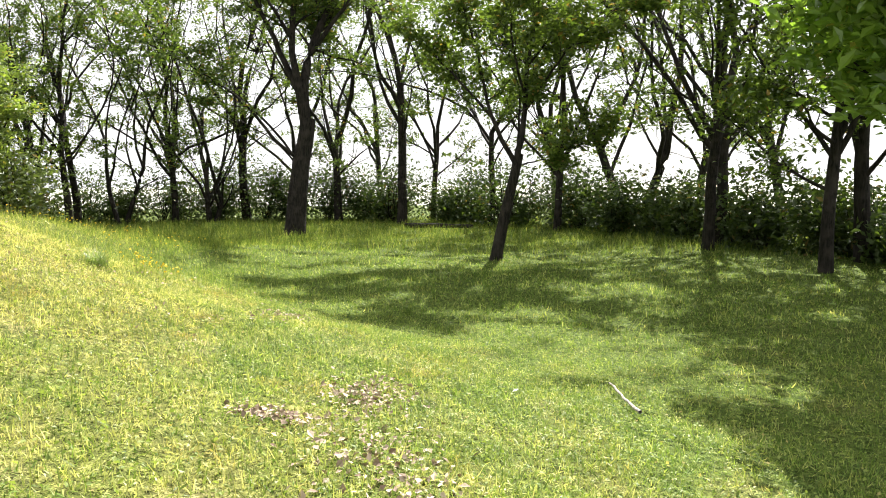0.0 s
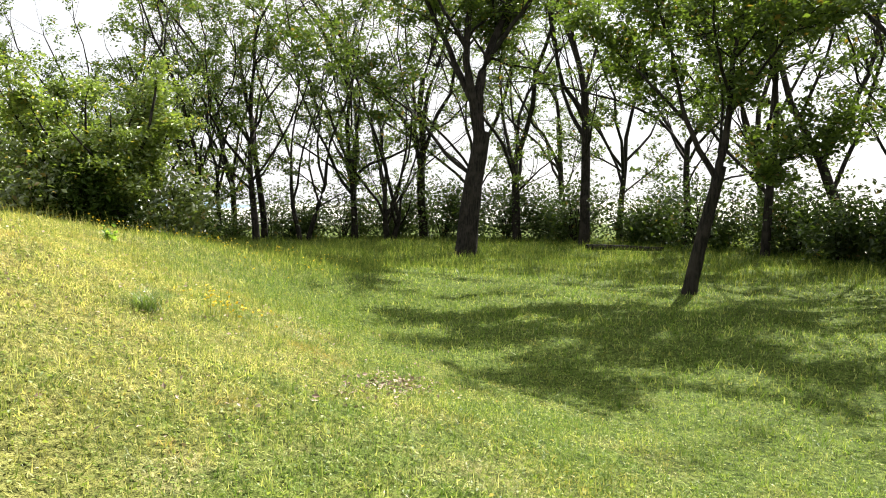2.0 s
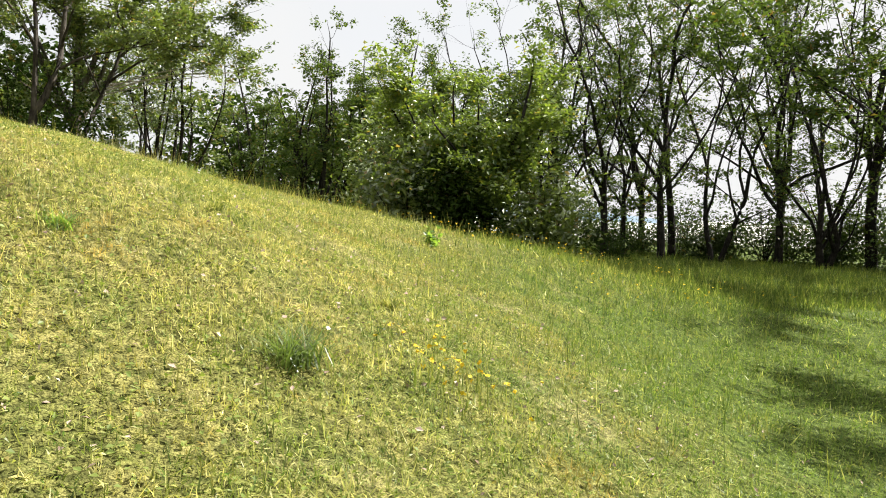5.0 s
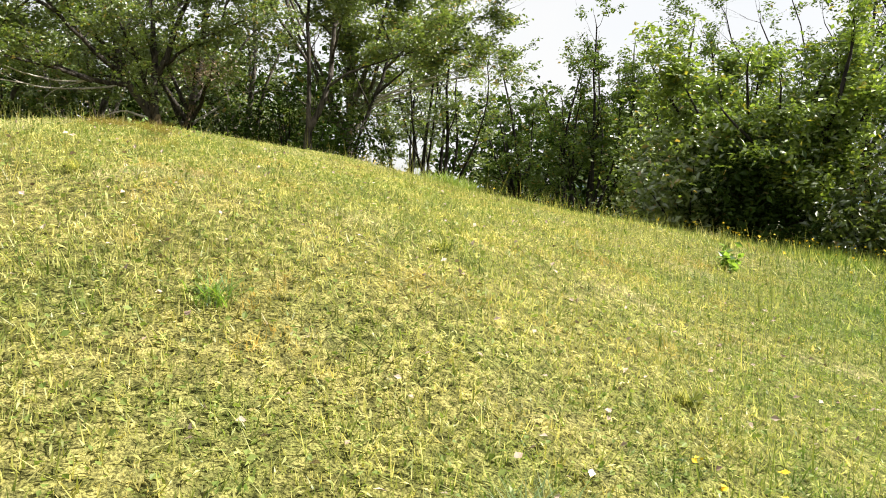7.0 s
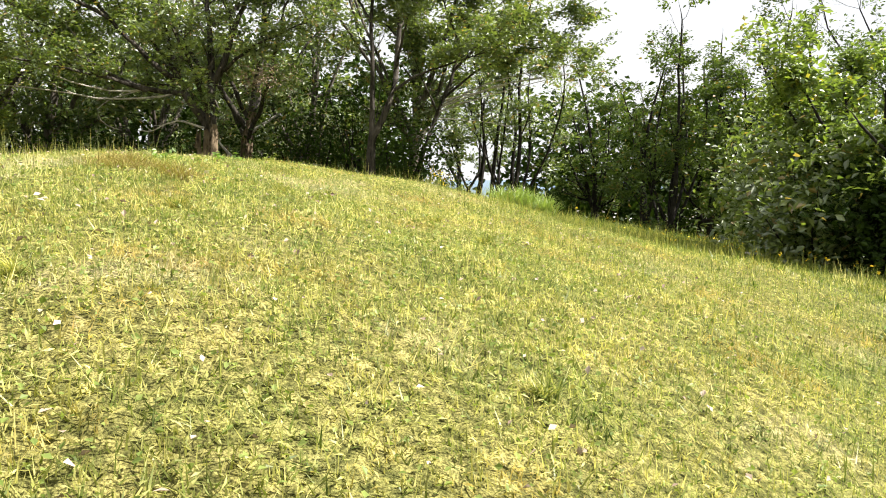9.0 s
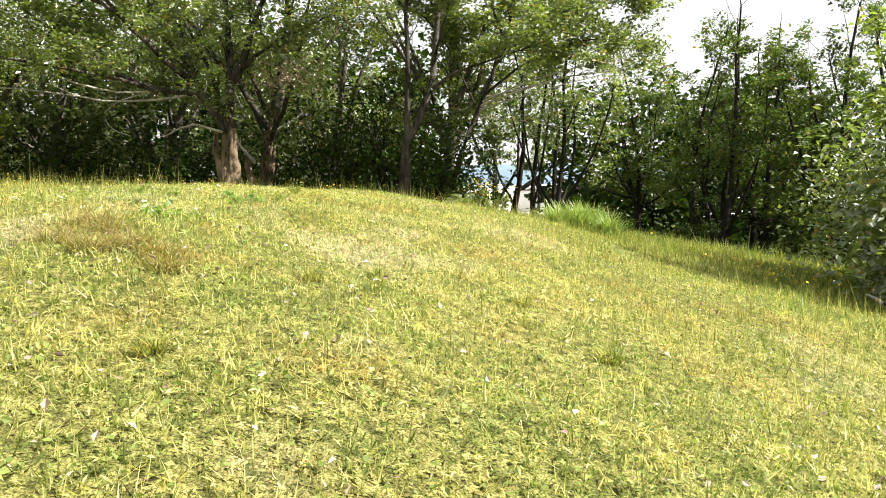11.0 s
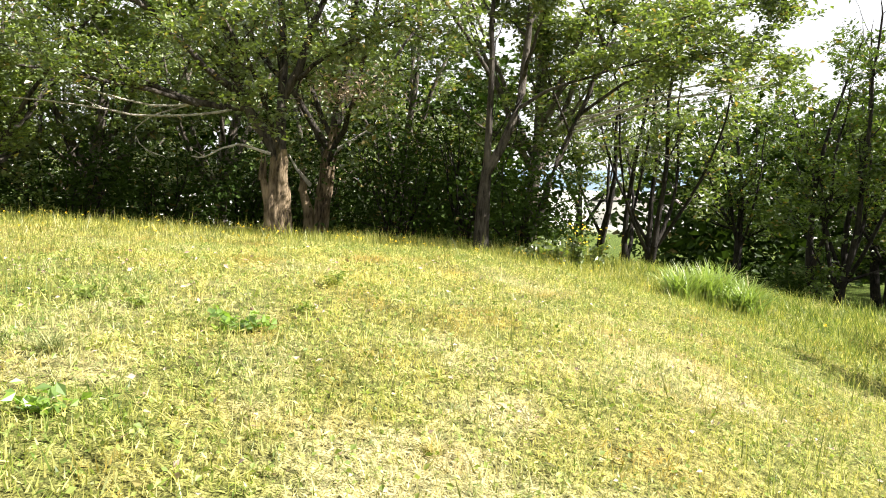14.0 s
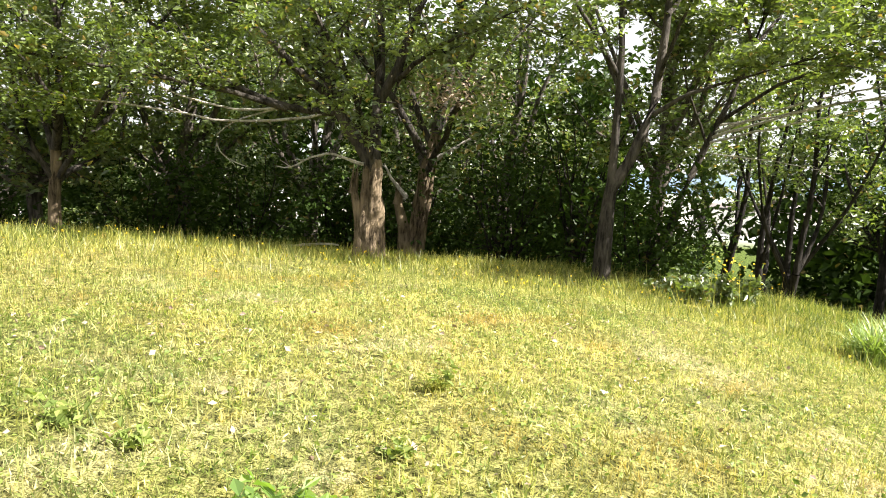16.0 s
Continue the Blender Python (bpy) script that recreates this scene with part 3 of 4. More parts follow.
# ---- the wood on the mound ----
WOOD = "trees of the wood"
build_tree("old_tree", (-23.8, 9.42), "old tree with a broken furrowed trunk and wide low boughs", "tree", BARK_OLD, LEAF_WOOD, 401, 9.0, 0.235, 1.65, turn=83,
           limbs=0, leaves=40000, size=0.098, flat=0.62, boughs=9, twigs=5, bare=0.2, cloud=0.65, flare=1.25, strands=10, limb_bark=BARK_BROWN, stub=(3.3, 1.15, 0.12), crown_from=0.2, withered=(1.35, -0.6, 2.75),
           guides=((((0.1, 0.1, 1.3), (-0.2, 0.1, 2.0), (-0.65, 0, 2.45), (-0.75, 0, 3.2), (-1.1, 0.1, 4.3), (-1.5, 0.2, 6.2)), 0.14),
                   (((-0.65, 0, 2.4), (-1.45, -0.3, 2.42), (-2.0, -0.6, 2.65), (-2.8, -0.9, 3.1), (-4.4, -1.2, 4.4)), 0.075),
                   (((-0.75, 0, 2.7), (-1.3, -0.4, 3.1), (-2.0, -0.8, 3.9), (-2.8, -1.2, 4.8), (-3.8, -1.5, 6.0)), 0.075),
                   (((-0.2, 0.1, 2.0), (0.05, 0.3, 2.8), (0.1, 0.4, 3.5), (0.0, 0.5, 4.6), (0.1, 0.6, 7.0)), 0.13),
                   (((0.05, 0.3, 2.6), (0.4, 0.1, 3.1), (0.55, 0.0, 3.8), (0.95, -0.1, 4.6), (1.7, -0.3, 6.6)), 0.10),
                   (((0.0, 0.3, 2.4), (-0.3, -1.0, 3.0), (-0.6, -2.2, 3.5), (-0.8, -3.2, 4.3)), 0.07),
                   (((-0.75, 0, 3.0), (-1.6, 0.8, 4.0), (-2.8, 1.4, 5.0), (-4.2, 1.8, 6.0)), 0.07),
                   (((0.4, 0.1, 3.0), (1.0, -0.8, 3.4), (1.7, -1.6, 3.6), (2.4, -2.1, 3.9)), 0.05),
                   (((-1.4, -0.3, 2.4), (-2.3, -1.3, 2.6), (-3.6, -2.2, 2.7), (-5.0, -2.9, 2.9), (-6.4, -3.3, 3.4)), 0.05),
                   (((-2.0, -0.8, 3.9), (-3.2, -2.0, 4.4), (-4.6, -2.8, 4.8), (-6.2, -3.4, 5.2)), 0.05),
                   (((0.1, 0.6, 4.2), (1.2, 1.4, 5.2), (2.4, 2.0, 6.4)), 0.07)),
           dead_lines=((((-0.1, -0.1, 1.55), (-0.7, -0.2, 1.72), (-1.05, -0.2, 1.6), (-1.3, -0.2, 1.42), (-1.55, -0.2, 1.46)), 0.034),
                       (((-1.45, -0.3, 2.42), (-2.1, -0.5, 2.2), (-2.5, -0.6, 1.9), (-2.35, -0.6, 1.55), (-1.95, -0.6, 1.42)), 0.02),
                       (((-0.65, 0, 2.42), (-1.3, -0.3, 2.2), (-2.2, -0.6, 2.12), (-3.5, -0.9, 2.3), (-4.8, -1.1, 2.42), (-6.3, -1.3, 2.5)), 0.03),
                       (((-1.45, -0.3, 2.42), (-2.2, -0.6, 2.3), (-3.3, -0.9, 2.6), (-4.4, -1.4, 3.2), (-5.6, -1.8, 4.0)), 0.024)))
build_tree("old_tree", (-26.9, 10.45), "old tree with a ragged split trunk beside its neighbour", "tree", BARK_OLD, LEAF_WOOD, 409, 9.5, 0.185, 2.7, turn=83, lean=(0.1, 0),
           limbs=6, spread=1.0, leaves=13000, size=0.13, boughs=8, twigs=5, rise=0.05, cloud=0.8, flare=1.3, bend=0.15, slim=0.8, strands=8, limb_bark=BARK_BROWN, low=((2.2, 1.2, 3.0, 0.8),), stub=(3.4, 1.25, 0.16),
           dead_lines=((((0.35, -0.2, 2.1), (0.7, -0.3, 2.3), (1.2, -0.4, 2.65)), 0.065), (((-0.15, -0.2, 1.3), (-0.5, -0.3, 1.7), (-0.65, -0.3, 2.0)), 0.06)))
build_tree("wood_tree", (-23.0, 13.3), "brown-trunked tree forking low at the edge of the wood", "tree", BARK_BROWN, LEAF_WOOD, 421, 9.5, 0.15, 1.75, turn=76,
           limbs=0, leaves=24000, size=0.11, flat=0.6, boughs=9, twigs=5, crown_from=0.4, bare=0.25, flare=1.25,
           guides=((((0.0, 0, 1.6), (0.1, 0, 2.9), (0.12, 0, 4.2), (0.2, 0.1, 6.0), (0.1, 0.1, 8.4)), 0.085),
                   (((0.05, 0, 1.6), (0.42, 0, 2.15), (0.68, 0, 2.85), (0.75, 0, 3.6), (0.85, 0.1, 5.0), (1.2, 0.2, 8.0)), 0.11),
                   (((0.68, 0, 2.8), (1.1, -0.2, 3.1), (1.9, -0.5, 3.35), (3.0, -0.8, 3.7)), 0.045),
                   (((0.1, 0, 3.4), (-0.5, -0.5, 4.2), (-1.2, -1.0, 5.2), (-1.6, -1.3, 6.4)), 0.045),
                   (((0.8, 0, 4.4), (1.5, 0.6, 5.4), (2.2, 1.0, 6.8)), 0.05),
                   (((0.12, 0, 4.4), (-0.4, 0.9, 5.6), (-0.8, 1.6, 7.0)), 0.045),
                   (((0.7, 0, 3.3), (0.9, -1.1, 4.2), (1.2, -2.0, 5.2)), 0.045)))
build_tree("wood_tree", (-25.2, 14.7), "slanting tree with long bare arching side branches", "tree", BARK_BROWN, LEAF_WOOD, 431, 8.5, 0.105, 1.3, turn=70, lean=(0.45, 0),
           limbs=0, leaves=20000, size=0.12, flat=0.6, boughs=8, twigs=5, crown_from=0.45, bare=0.2,
           guides=((((0.5, 0, 1.1), (1.0, 0, 2.1), (1.4, 0, 3.0), (1.9, 0, 4.4), (2.5, 0, 7.0)), 0.09),
                   (((1.4, 0, 3.0), (2.2, -0.8, 3.6), (3.2, -1.5, 4.0), (4.6, -2.1, 4.2)), 0.045),
                   (((1.7, 0, 3.8), (2.6, -0.6, 4.6), (3.6, -1.2, 5.0), (5.0, -1.6, 5.2)), 0.045),
                   (((1.9, 0, 4.4), (1.4, -1.0, 5.4), (1.2, -1.8, 6.6)), 0.04),
                   (((1.9, 0, 4.4), (2.8, 0.8, 5.6), (3.8, 1.4, 6.6)), 0.04),
                   (((1.2, 0, 2.6), (0.7, -0.8, 3.6), (0.4, -1.6, 4.6)), 0.035)),
           dead_lines=((((1.25, 0, 2.7), (2.0, -0.5, 2.95), (3.1, -0.9, 3.3), (4.8, -1.2, 3.5)), 0.034), (((1.3, 0, 2.8), (2.2, -0.6, 3.15), (3.3, -1.0, 3.5), (5.0, -1.3, 3.75)), 0.03),
                       (((1.2, 0, 2.6), (2.1, -0.7, 2.85), (3.2, -1.2, 3.1), (4.6, -1.6, 3.4)), 0.026), (((1.4, 0, 2.95), (2.3, -0.4, 3.1), (3.5, -0.8, 3.4), (5.2, -1.0, 3.6)), 0.026),
                       (((1.3, -0.2, 2.4), (2.2, -0.6, 2.3), (3.4, -0.9, 2.1)), 0.016)))
build_tree("wood_tree", (-24.2, 4.2), "pale-trunked tree with a wide low crown beside the wood", "tree", BARK_OLD, LEAF_BUSH, 433, 7.5, 0.11, 1.5,
           limbs=9, spread=1.15, leaves=20000, size=0.098, flat=0.62, boughs=9, twigs=5, bare=0.15, rise=0.04, cloud=0.6, bend=0.15, crown_from=0.15, limb_bark=BARK_BROWN, group=WOOD)
WOODS = [((-28.2, 19.7), 433, 8.0, 0.12, 1.2, 3, 9000), ((-31.5, 19.4), 439, 7.0, 0.13, 2.4, 2, 8000), ((-29.4, 27.0), 443, 8.2, 0.15, 1.2, 3, 14000), ((-26.5, 29.6), 449, 8.6, 0.17, 2.2, 1, 14000),
         ((-31.0, 30.5), 457, 8.2, 0.17, 2.0, 2, 13000), ((-28.0, 34.0), 461, 9.5, 0.2, 2.5, 1, 14000), ((-34.5, 27.0), 463, 8, 0.17, 2.5, 1, 9000), ((-24.0, 36.5), 465, 9.5, 0.2, 2.5, 1, 12000),
         ((-29.4, 5.2), 467, 8.5, 0.2, 2.6, 1, 14000), ((-26.6, 3.0), 479, 9, 0.15, 1.5, 1, 16000), ((-31.5, 0.0), 487, 11, 0.22, 2.8, 1, 12000), ((-24.5, -2.0), 491, 9, 0.18, 1.4, 1, 17000),
         ((-32.0, 8.0), 499, 9.5, 0.2, 2.5, 1, 12000), ((-32.0, 13.5), 503, 9.5, 0.2, 2.5, 1, 12000), ((-27.0, 15.8), 509, 11, 0.18, 3.0, 1, 14000), ((-35.5, 4.0), 521, 10, 0.2, 2.0, 1, 9000),
         ((-36.5, 11.0), 523, 10, 0.2, 2.0, 1, 9000), ((-29.0, -7.0), 541, 11, 0.2, 2.0, 1, 11000), ((-21.5, -7.0), 547, 10, 0.2, 2.0, 1, 13000)]
for at, seed, height, radius, fork, stems, leaves in WOODS:
    build_tree("wood_tree", at, "leafy dark tree in the wood beyond the mound", "tree", BARK_SHADED if at[1] > 18 else BARK_GREY, LEAF_FAR if at[1] > 25 else LEAF_WOOD, seed, height, radius, fork, stems=stems,
               limbs=6 if stems == 1 else 3, spread=0.75, leaves=int(leaves * (0.78 if at[1] > 18 else 0.8)), size=0.14, bare=0.4, boughs=8, twigs=4, group=WOOD, cloud=0.5, crown_from=0.3 if seed < 450 else 0.1,
               low=() if seed < 440 else ((fork * 0.8, seed % 6, 3.0, 0.5), (fork * 0.9, (seed + 2) % 6, 3.0, 0.4)))
r = np.random.default_rng(17)
UNDER = [(-30.2, 14.4), (-29.0, 15.2), (-27.5, 7.0), (-29.5, 8.8), (-30.5, 11.5), (-28.8, 13.0), (-26.0, 13.8), (-28.0, 16.8), (-31.0, 3.0), (-30.0, 5.5), (-28.5, 1.0), (-27.0, -1.5), (-33.0, 6.5), (-26.4, 5.2), (-27.0, 12.4),
         (-33.5, 10.0), (-31.5, 15.5), (-34.0, 14.0), (-27.0, -5.5), (-32.5, 18.0), (-33.5, 29.0), (-30.0, 32.5), (-27.0, 33.0), (-34.0, 0.0), (-25.5, -7.0), (-24.5, 33.5),
         (-25.8, 0.8), (-29.4, 10.4), (-24.6, 14.6), (-33.0, 34.0), (-23.5, -4.5), (-21.0, 38.5), (-25.0, 40.0), (-36.0, 31.0), (-32.0, 36.0), (-29.0, 38.0)]
for k, at in enumerate(UNDER):
    build_shrub("undergrowth_bush", at, "leafy bush in the undergrowth of the wood, darkened as shade", "bush", LEAF_SHADED, 600 + k, r.uniform(1.4, 2.2), r.uniform(1.8, 3.6) * (0.5 if at[1] > 25 else 1), 2300 if at[1] < 25 else 1500, 0.135,
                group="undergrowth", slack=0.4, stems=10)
for k, at in enumerate(((-22.0, 14.2), (-20.9, 14.2), (-21.6, 14.9))):
    build_shrub("leafy_weed", at, "low broad-leaved green weeds in front of the wood", "weed", LEAF_WOOD, 650 + k, 0.75, 0.45, 1100, 0.11, stems=8, slack=0.18)


def far_wood(x0, x1, y0, y1, tall, count, seed):
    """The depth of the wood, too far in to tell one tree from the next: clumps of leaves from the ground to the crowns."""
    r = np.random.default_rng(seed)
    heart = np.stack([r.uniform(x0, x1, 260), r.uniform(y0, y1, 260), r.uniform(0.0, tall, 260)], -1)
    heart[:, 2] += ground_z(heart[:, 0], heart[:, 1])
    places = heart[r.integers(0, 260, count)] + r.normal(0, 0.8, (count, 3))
    tagged(new("far_wood", leaf_mesh("far_wood", places, 0.4, LEAF_SHADED, r, 0.3, 0.7)), "deep shaded foliage filling the back of the wood", "woodland", kind="stuff")


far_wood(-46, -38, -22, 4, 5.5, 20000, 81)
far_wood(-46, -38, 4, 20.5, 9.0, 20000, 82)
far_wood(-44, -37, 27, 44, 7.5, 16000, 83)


# ---- plants standing in the grass ----
def blade_fan(name, r, count, height, reach, width, material, centre=(0, 0), arch=0.5):
    """Arching blades that spring from one foot: four joints to a blade."""
    a, out = r.uniform(0, 2 * np.pi, count), r.uniform(0.15, 1.0, count) ** 0.7
    h, w = height * r.uniform(0.6, 1.1, count), width * r.uniform(0.6, 1.2, count)
    foot = np.stack([centre[0] + r.normal(0, 0.16, count) * reach, centre[1] + r.normal(0, 0.16, count) * reach, np.zeros(count)], -1)
    way = np.stack([np.cos(a), np.sin(a), 0 * a], -1)
    side = np.stack([-np.sin(a), np.cos(a), 0 * a], -1) * w[:, None] * 0.5
    rows = []
    for k, s in enumerate((0, 0.35, 0.7, 1.0)):
        mid = foot + way * (out * reach * s**1.7)[:, None] + np.array([0, 0, 1]) * (h * (s - arch * out * s**2.6))[:, None]
        t = (1, 0.95, 0.6, 0.05)[k]
        rows += [mid - side * t, mid + side * t]
    v = np.stack(rows, 1)
    i = np.arange(count)[:, None] * 8
    f = np.concatenate([i + np.array([[0, 1, 3, 2]]) + 2 * k for k in range(3)])
    return mesh_from(name, v.reshape(-1, 3), f, material)


def build_clump(kind, at, label, category, seed, count, height, reach, width, material, arch=0.5, group=""):
    r = np.random.default_rng(seed)
    ob = new(kind, blade_fan(kind, r, count, height, reach, width, material, arch=arch))
    ob.matrix_basis = pose(at[0], at[1], base_at(*at, 0.02))
    return tagged(ob, label, category, group)


def build_weed(at, label, seed, count, reach, height, size, leaf=LEAF_FRESH, kind="weed", group=""):
    """A rosette: short stems with broad leaves that spread from one foot."""
    r = np.random.default_rng(seed)
    lines, places = [], []
    for k in range(count):
        a = r.uniform(0, 2 * np.pi)
        pts, rad = limb(r, (0, 0, 0), (np.cos(a), np.sin(a), height / reach * r.uniform(0.5, 1.6)), reach * r.uniform(0.5, 1.1), 0.005, 4, 0.12, 0.02)
        lines.append((pts, rad))
        for q in range(7):
            places.append(pts[r.integers(1, 5)] + r.normal(0, size * 0.4, 3))
    places = np.array(places)
    places[:, 2] = np.maximum(places[:, 2], 0.02)
    root = tagged(new(kind), label, "weed", group)
    tagged(part("stem_mass", mesh_from("stem_mass", *tubes(lines, 3), leaf, True), root), kind="stuff")
    part("leaves", leaf_mesh("leaves", places, size, leaf, r, 0.5, 0.6), root)
    root.matrix_basis = pose(at[0], at[1], base_at(*at))
    return root


for k, (at, s) in enumerate((((-18.13, 14.79), 0.6), ((-18.33, 15.29), 0.7), ((-18.73, 15.79), 0.7), ((-17.93, 15.69), 0.6))):
    build_clump("reed_clump", at, "tall clump of arching green reed grass", "grass clump", 700 + k, 260, 1.08 * s, 0.95 * s, 0.022, REED, 0.45, "reed clumps")
build_clump("grass_tuft", (-3.97, 8.74), "dark green tuft of long grass on the slope", "grass tuft", 711, 190, 0.27, 0.42, 0.008, make_leaves("tuft_blade", (0.06, 0.105, 0.02), (0.17, 0.23, 0.06), (0.3, 0.26, 0.1)), 0.4)
build_clump("grass_tuft", (-5.45, 8.1), "bluish green tuft of long grass in dry turf", "grass tuft", 713, 110, 0.17, 0.26, 0.007, LEAF_FRESH, 0.45)
build_weed((-8.3, 13.95), "upright green weed with broad leaves on the slope", 721, 16, 0.26, 0.42, 0.09)
build_weed((-13.09, 8.99), "green broad-leaved weed in bleached turf", 723, 13, 0.2, 0.13, 0.065)
build_weed((-13.63, 9.35), "flat brownish weed in bleached turf", 727, 8, 0.13, 0.07, 0.045, CLOVER)
build_weed((-13.78, 7.99), "pale rosette weed in bleached turf", 729, 9, 0.15, 0.09, 0.05, CLOVER)
build_weed((-13.58, 8.34), "low leafy weed in bleached turf", 731, 8, 0.13, 0.07, 0.045, CLOVER)
build_weed((-14.46, 9.63), "small leafy weed in straw-coloured turf", 735, 7, 0.14, 0.1, 0.05, CLOVER)
build_weed((-11.75, 8.25), "low green weed in bleached turf", 733, 8, 0.13, 0.08, 0.05)


def scatter_flat(kind, spots, label, category, material, size, seed, kindtag="", lift=0.03):
    """Curled leaves lying on the turf, as one loose drift."""
    r = np.random.default_rng(seed)
    p = np.array(spots)
    places = np.stack([p[:, 0], p[:, 1], top(p[:, 0], p[:, 1]) + r.uniform(0.2, 1.5, len(p)) * lift], -1)
    ob = new(kind, leaf_mesh(kind, places, size, material, r, 0.55, 0.7))
    return tagged(ob, label, category, kind=kindtag)


r = np.random.default_rng(29)
for cx, cy, n, sx, sy in ((-0.57, 5.6, 420, 0.15, 0.36), (-1.03, 4.55, 190, 0.14, 0.10), (-1.87, 9.45, 300, 0.15, 0.55), (-0.3, 3.9, 260, 0.2, 0.4), (-0.9, 4.3, 50, 0.2, 0.2)):
    scatter_flat("leaf_litter", np.stack([r.normal(cx, sx, n), r.normal(cy, sy, n)], -1), "drift of dry brown fallen leaves on the grass", "leaf litter", DRY_LEAF, 0.045, int(n), "stuff")
for k, at in enumerate(((0.61, 6.5), (-10.55, 8.57), (-10.73, 9.57), (-14.75, 10.6), (-4.3, 9.2), (-10.03, 7.99), (-11.63, 10.29), (-12.73, 9.64))):
    ob = new("fallen_leaf", leaf_mesh("fallen_leaf", np.array([[0, 0, 0.0]]), 0.06, PALE_LEAF, np.random.default_rng(40 + k), 0.8, 0.7))
    ob.matrix_basis = pose(at[0], at[1], base_at(*at) + 0.035)
    tagged(ob, "pale dry leaf lying on the grass", "leaf", "fallen leaves")


def build_stick(kind, a, b, radius, label, material, seed, lift=0.02, category="stick"):
    r = np.random.default_rng(seed)
    s = np.linspace(0, 1, 9)
    pts = np.array([[a[0] + (b[0] - a[0]) * q, a[1] + (b[1] - a[1]) * q, 0] for q in s]) + r.normal(0, radius * 0.6, (9, 3))
    pts[:, 2] = [base_at(x, y) + radius + lift for x, y in pts[:, :2]]
    ob = new(kind, mesh_from(kind, *tubes([(pts, radius * np.linspace(1, 0.6, 9))], 7), material, True))
    return tagged(ob, label, category)


build_stick("stick", (1.56, 6.0), (1.63, 7.35), 0.016, "bleached bare stick lying on the lawn", DEAD_WOOD, 1, lift=0.05)
build_stick("fallen_log", (-1.9, 38.6), (1.6, 38.0), 0.15, "dark fallen log lying before the hedge", BARK_SHADED, 2, category="log")
build_stick("dead_branch", (-26.2, 7.8), (-25.2, 8.9), 0.03, "thin bleached dead branch beside the old tree", DEAD_WOOD, 3, lift=0.1, category="branch")

build_stick("dead_branch", (-12.4, 16.1), (-13.3, 16.8), 0.025, "bleached dead branch lying before the bushes", DEAD_WOOD, 4, lift=0.12, category="branch")
r = np.random.default_rng(77)
scatter_flat("leaf_litter", np.stack([r.uniform(-17, -2, 1500), r.uniform(6.2, 13, 1500)], -1), "dry pale leaf scraps strewn over the turf", "leaf litter", DRY_LEAF, 0.034, 78, "stuff", 0.04)
RUSSET = make_leaves("russet_blade", (0.13, 0.11, 0.025), (0.27, 0.21, 0.06), (0.4, 0.36, 0.16), 0.3)
for k, at in enumerate(((-10.65, 8.14), (-10.50, 7.89), (-11.05, 7.99), (-10.90, 7.69), (-10.35, 8.29), (-11.35, 7.89), (-10.05, 8.34), (-10.43, 7.99))):
    build_clump("dry_tuft", at, "russet tuft of dry seeding grass in the turf", "grass tuft", 740 + k, 120, 0.17, 0.34, 0.006, RUSSET, 0.35, "dry tufts")
for k, at in enumerate(((-10.12, 9.12), (-10.41, 9.58), (-12.53, 8.09), (-8.9, 8.3), (-6.4, 9.6), (-7.3, 7.6), (-9.3, 10.6), (-11.73, 9.79), (-4.9, 10.2), (-14.43, 9.59), (-10.43, 10.59))):
    build_clump("green_tuft", at, "small tuft of fresh green grass in dry turf", "grass tuft", 760 + k, 90, 0.14, 0.17, 0.007, TALL, 0.35, "green tufts")

# ---- sward ----
WALK = np.array([(0, 1.0), (0.2, 3), (-0.1, 5), (-1.0, 6.8), (-2.6, 7.8), (-5, 8.5), (-8, 9.2), (-12, 9.5), (-15, 9.8)])


def near_walk(x, y):
    d = np.full(len(x), 1e9)
    for ax, ay in WALK:
        d = np.minimum(d, np.hypot(x - ax, y - ay))
    return d


def sward(kind, label, count, area, reach, height, width, lean, material, seed, tall=None, category="grass"):
    """Blades of grass, one triangle each, thicker on the ground beside the walk."""
    r = np.random.default_rng(seed)
    x0, x1, y0, y1 = area
    xs, ys = np.zeros(0), np.zeros(0)
    while len(xs) < count:
        x, y = r.uniform(x0, x1, count), r.uniform(y0, y1, count)
        clump = 0.5 + 0.5 * np.sin(2.1 * x + 1.3 * np.sin(1.7 * y)) * np.sin(1.9 * y + np.sin(2.3 * x))
        keep = r.random(count) < (1 / (1 + (near_walk(x, y) / reach) ** 2)) * (0.45 + 0.55 * clump)
        if tall is not None:
            keep &= r.random(count) < tall(x, y)
        xs, ys = np.concatenate([xs, x[keep]]), np.concatenate([ys, y[keep]])
    x, y = xs[:count], ys[:count]
    a, h = r.uniform(0, 2 * np.pi, count), height * r.gamma(5, 0.2, count)
    bend, tip = r.uniform(0, lean, count), r.uniform(0, 2 * np.pi, count)
    w = width * r.uniform(0.6, 1.4, count) * 0.5
    z = top(x, y)
    foot = np.stack([x, y, z - 0.005], -1)
    side = np.stack([np.cos(a) * w, np.sin(a) * w, 0 * w], -1)
    end = foot + np.stack([np.cos(tip) * h * bend, np.sin(tip) * h * bend, h * np.sqrt(np.maximum(1 - 0.6 * bend**2, 0.1))], -1)
    v = np.stack([foot - side, foot + side, end], 1).reshape(-1, 3)
    ob = new(kind, mesh_from(kind, v, np.arange(3 * count).reshape(-1, 3), material))
    return tagged(ob, label, category, kind="stuff")


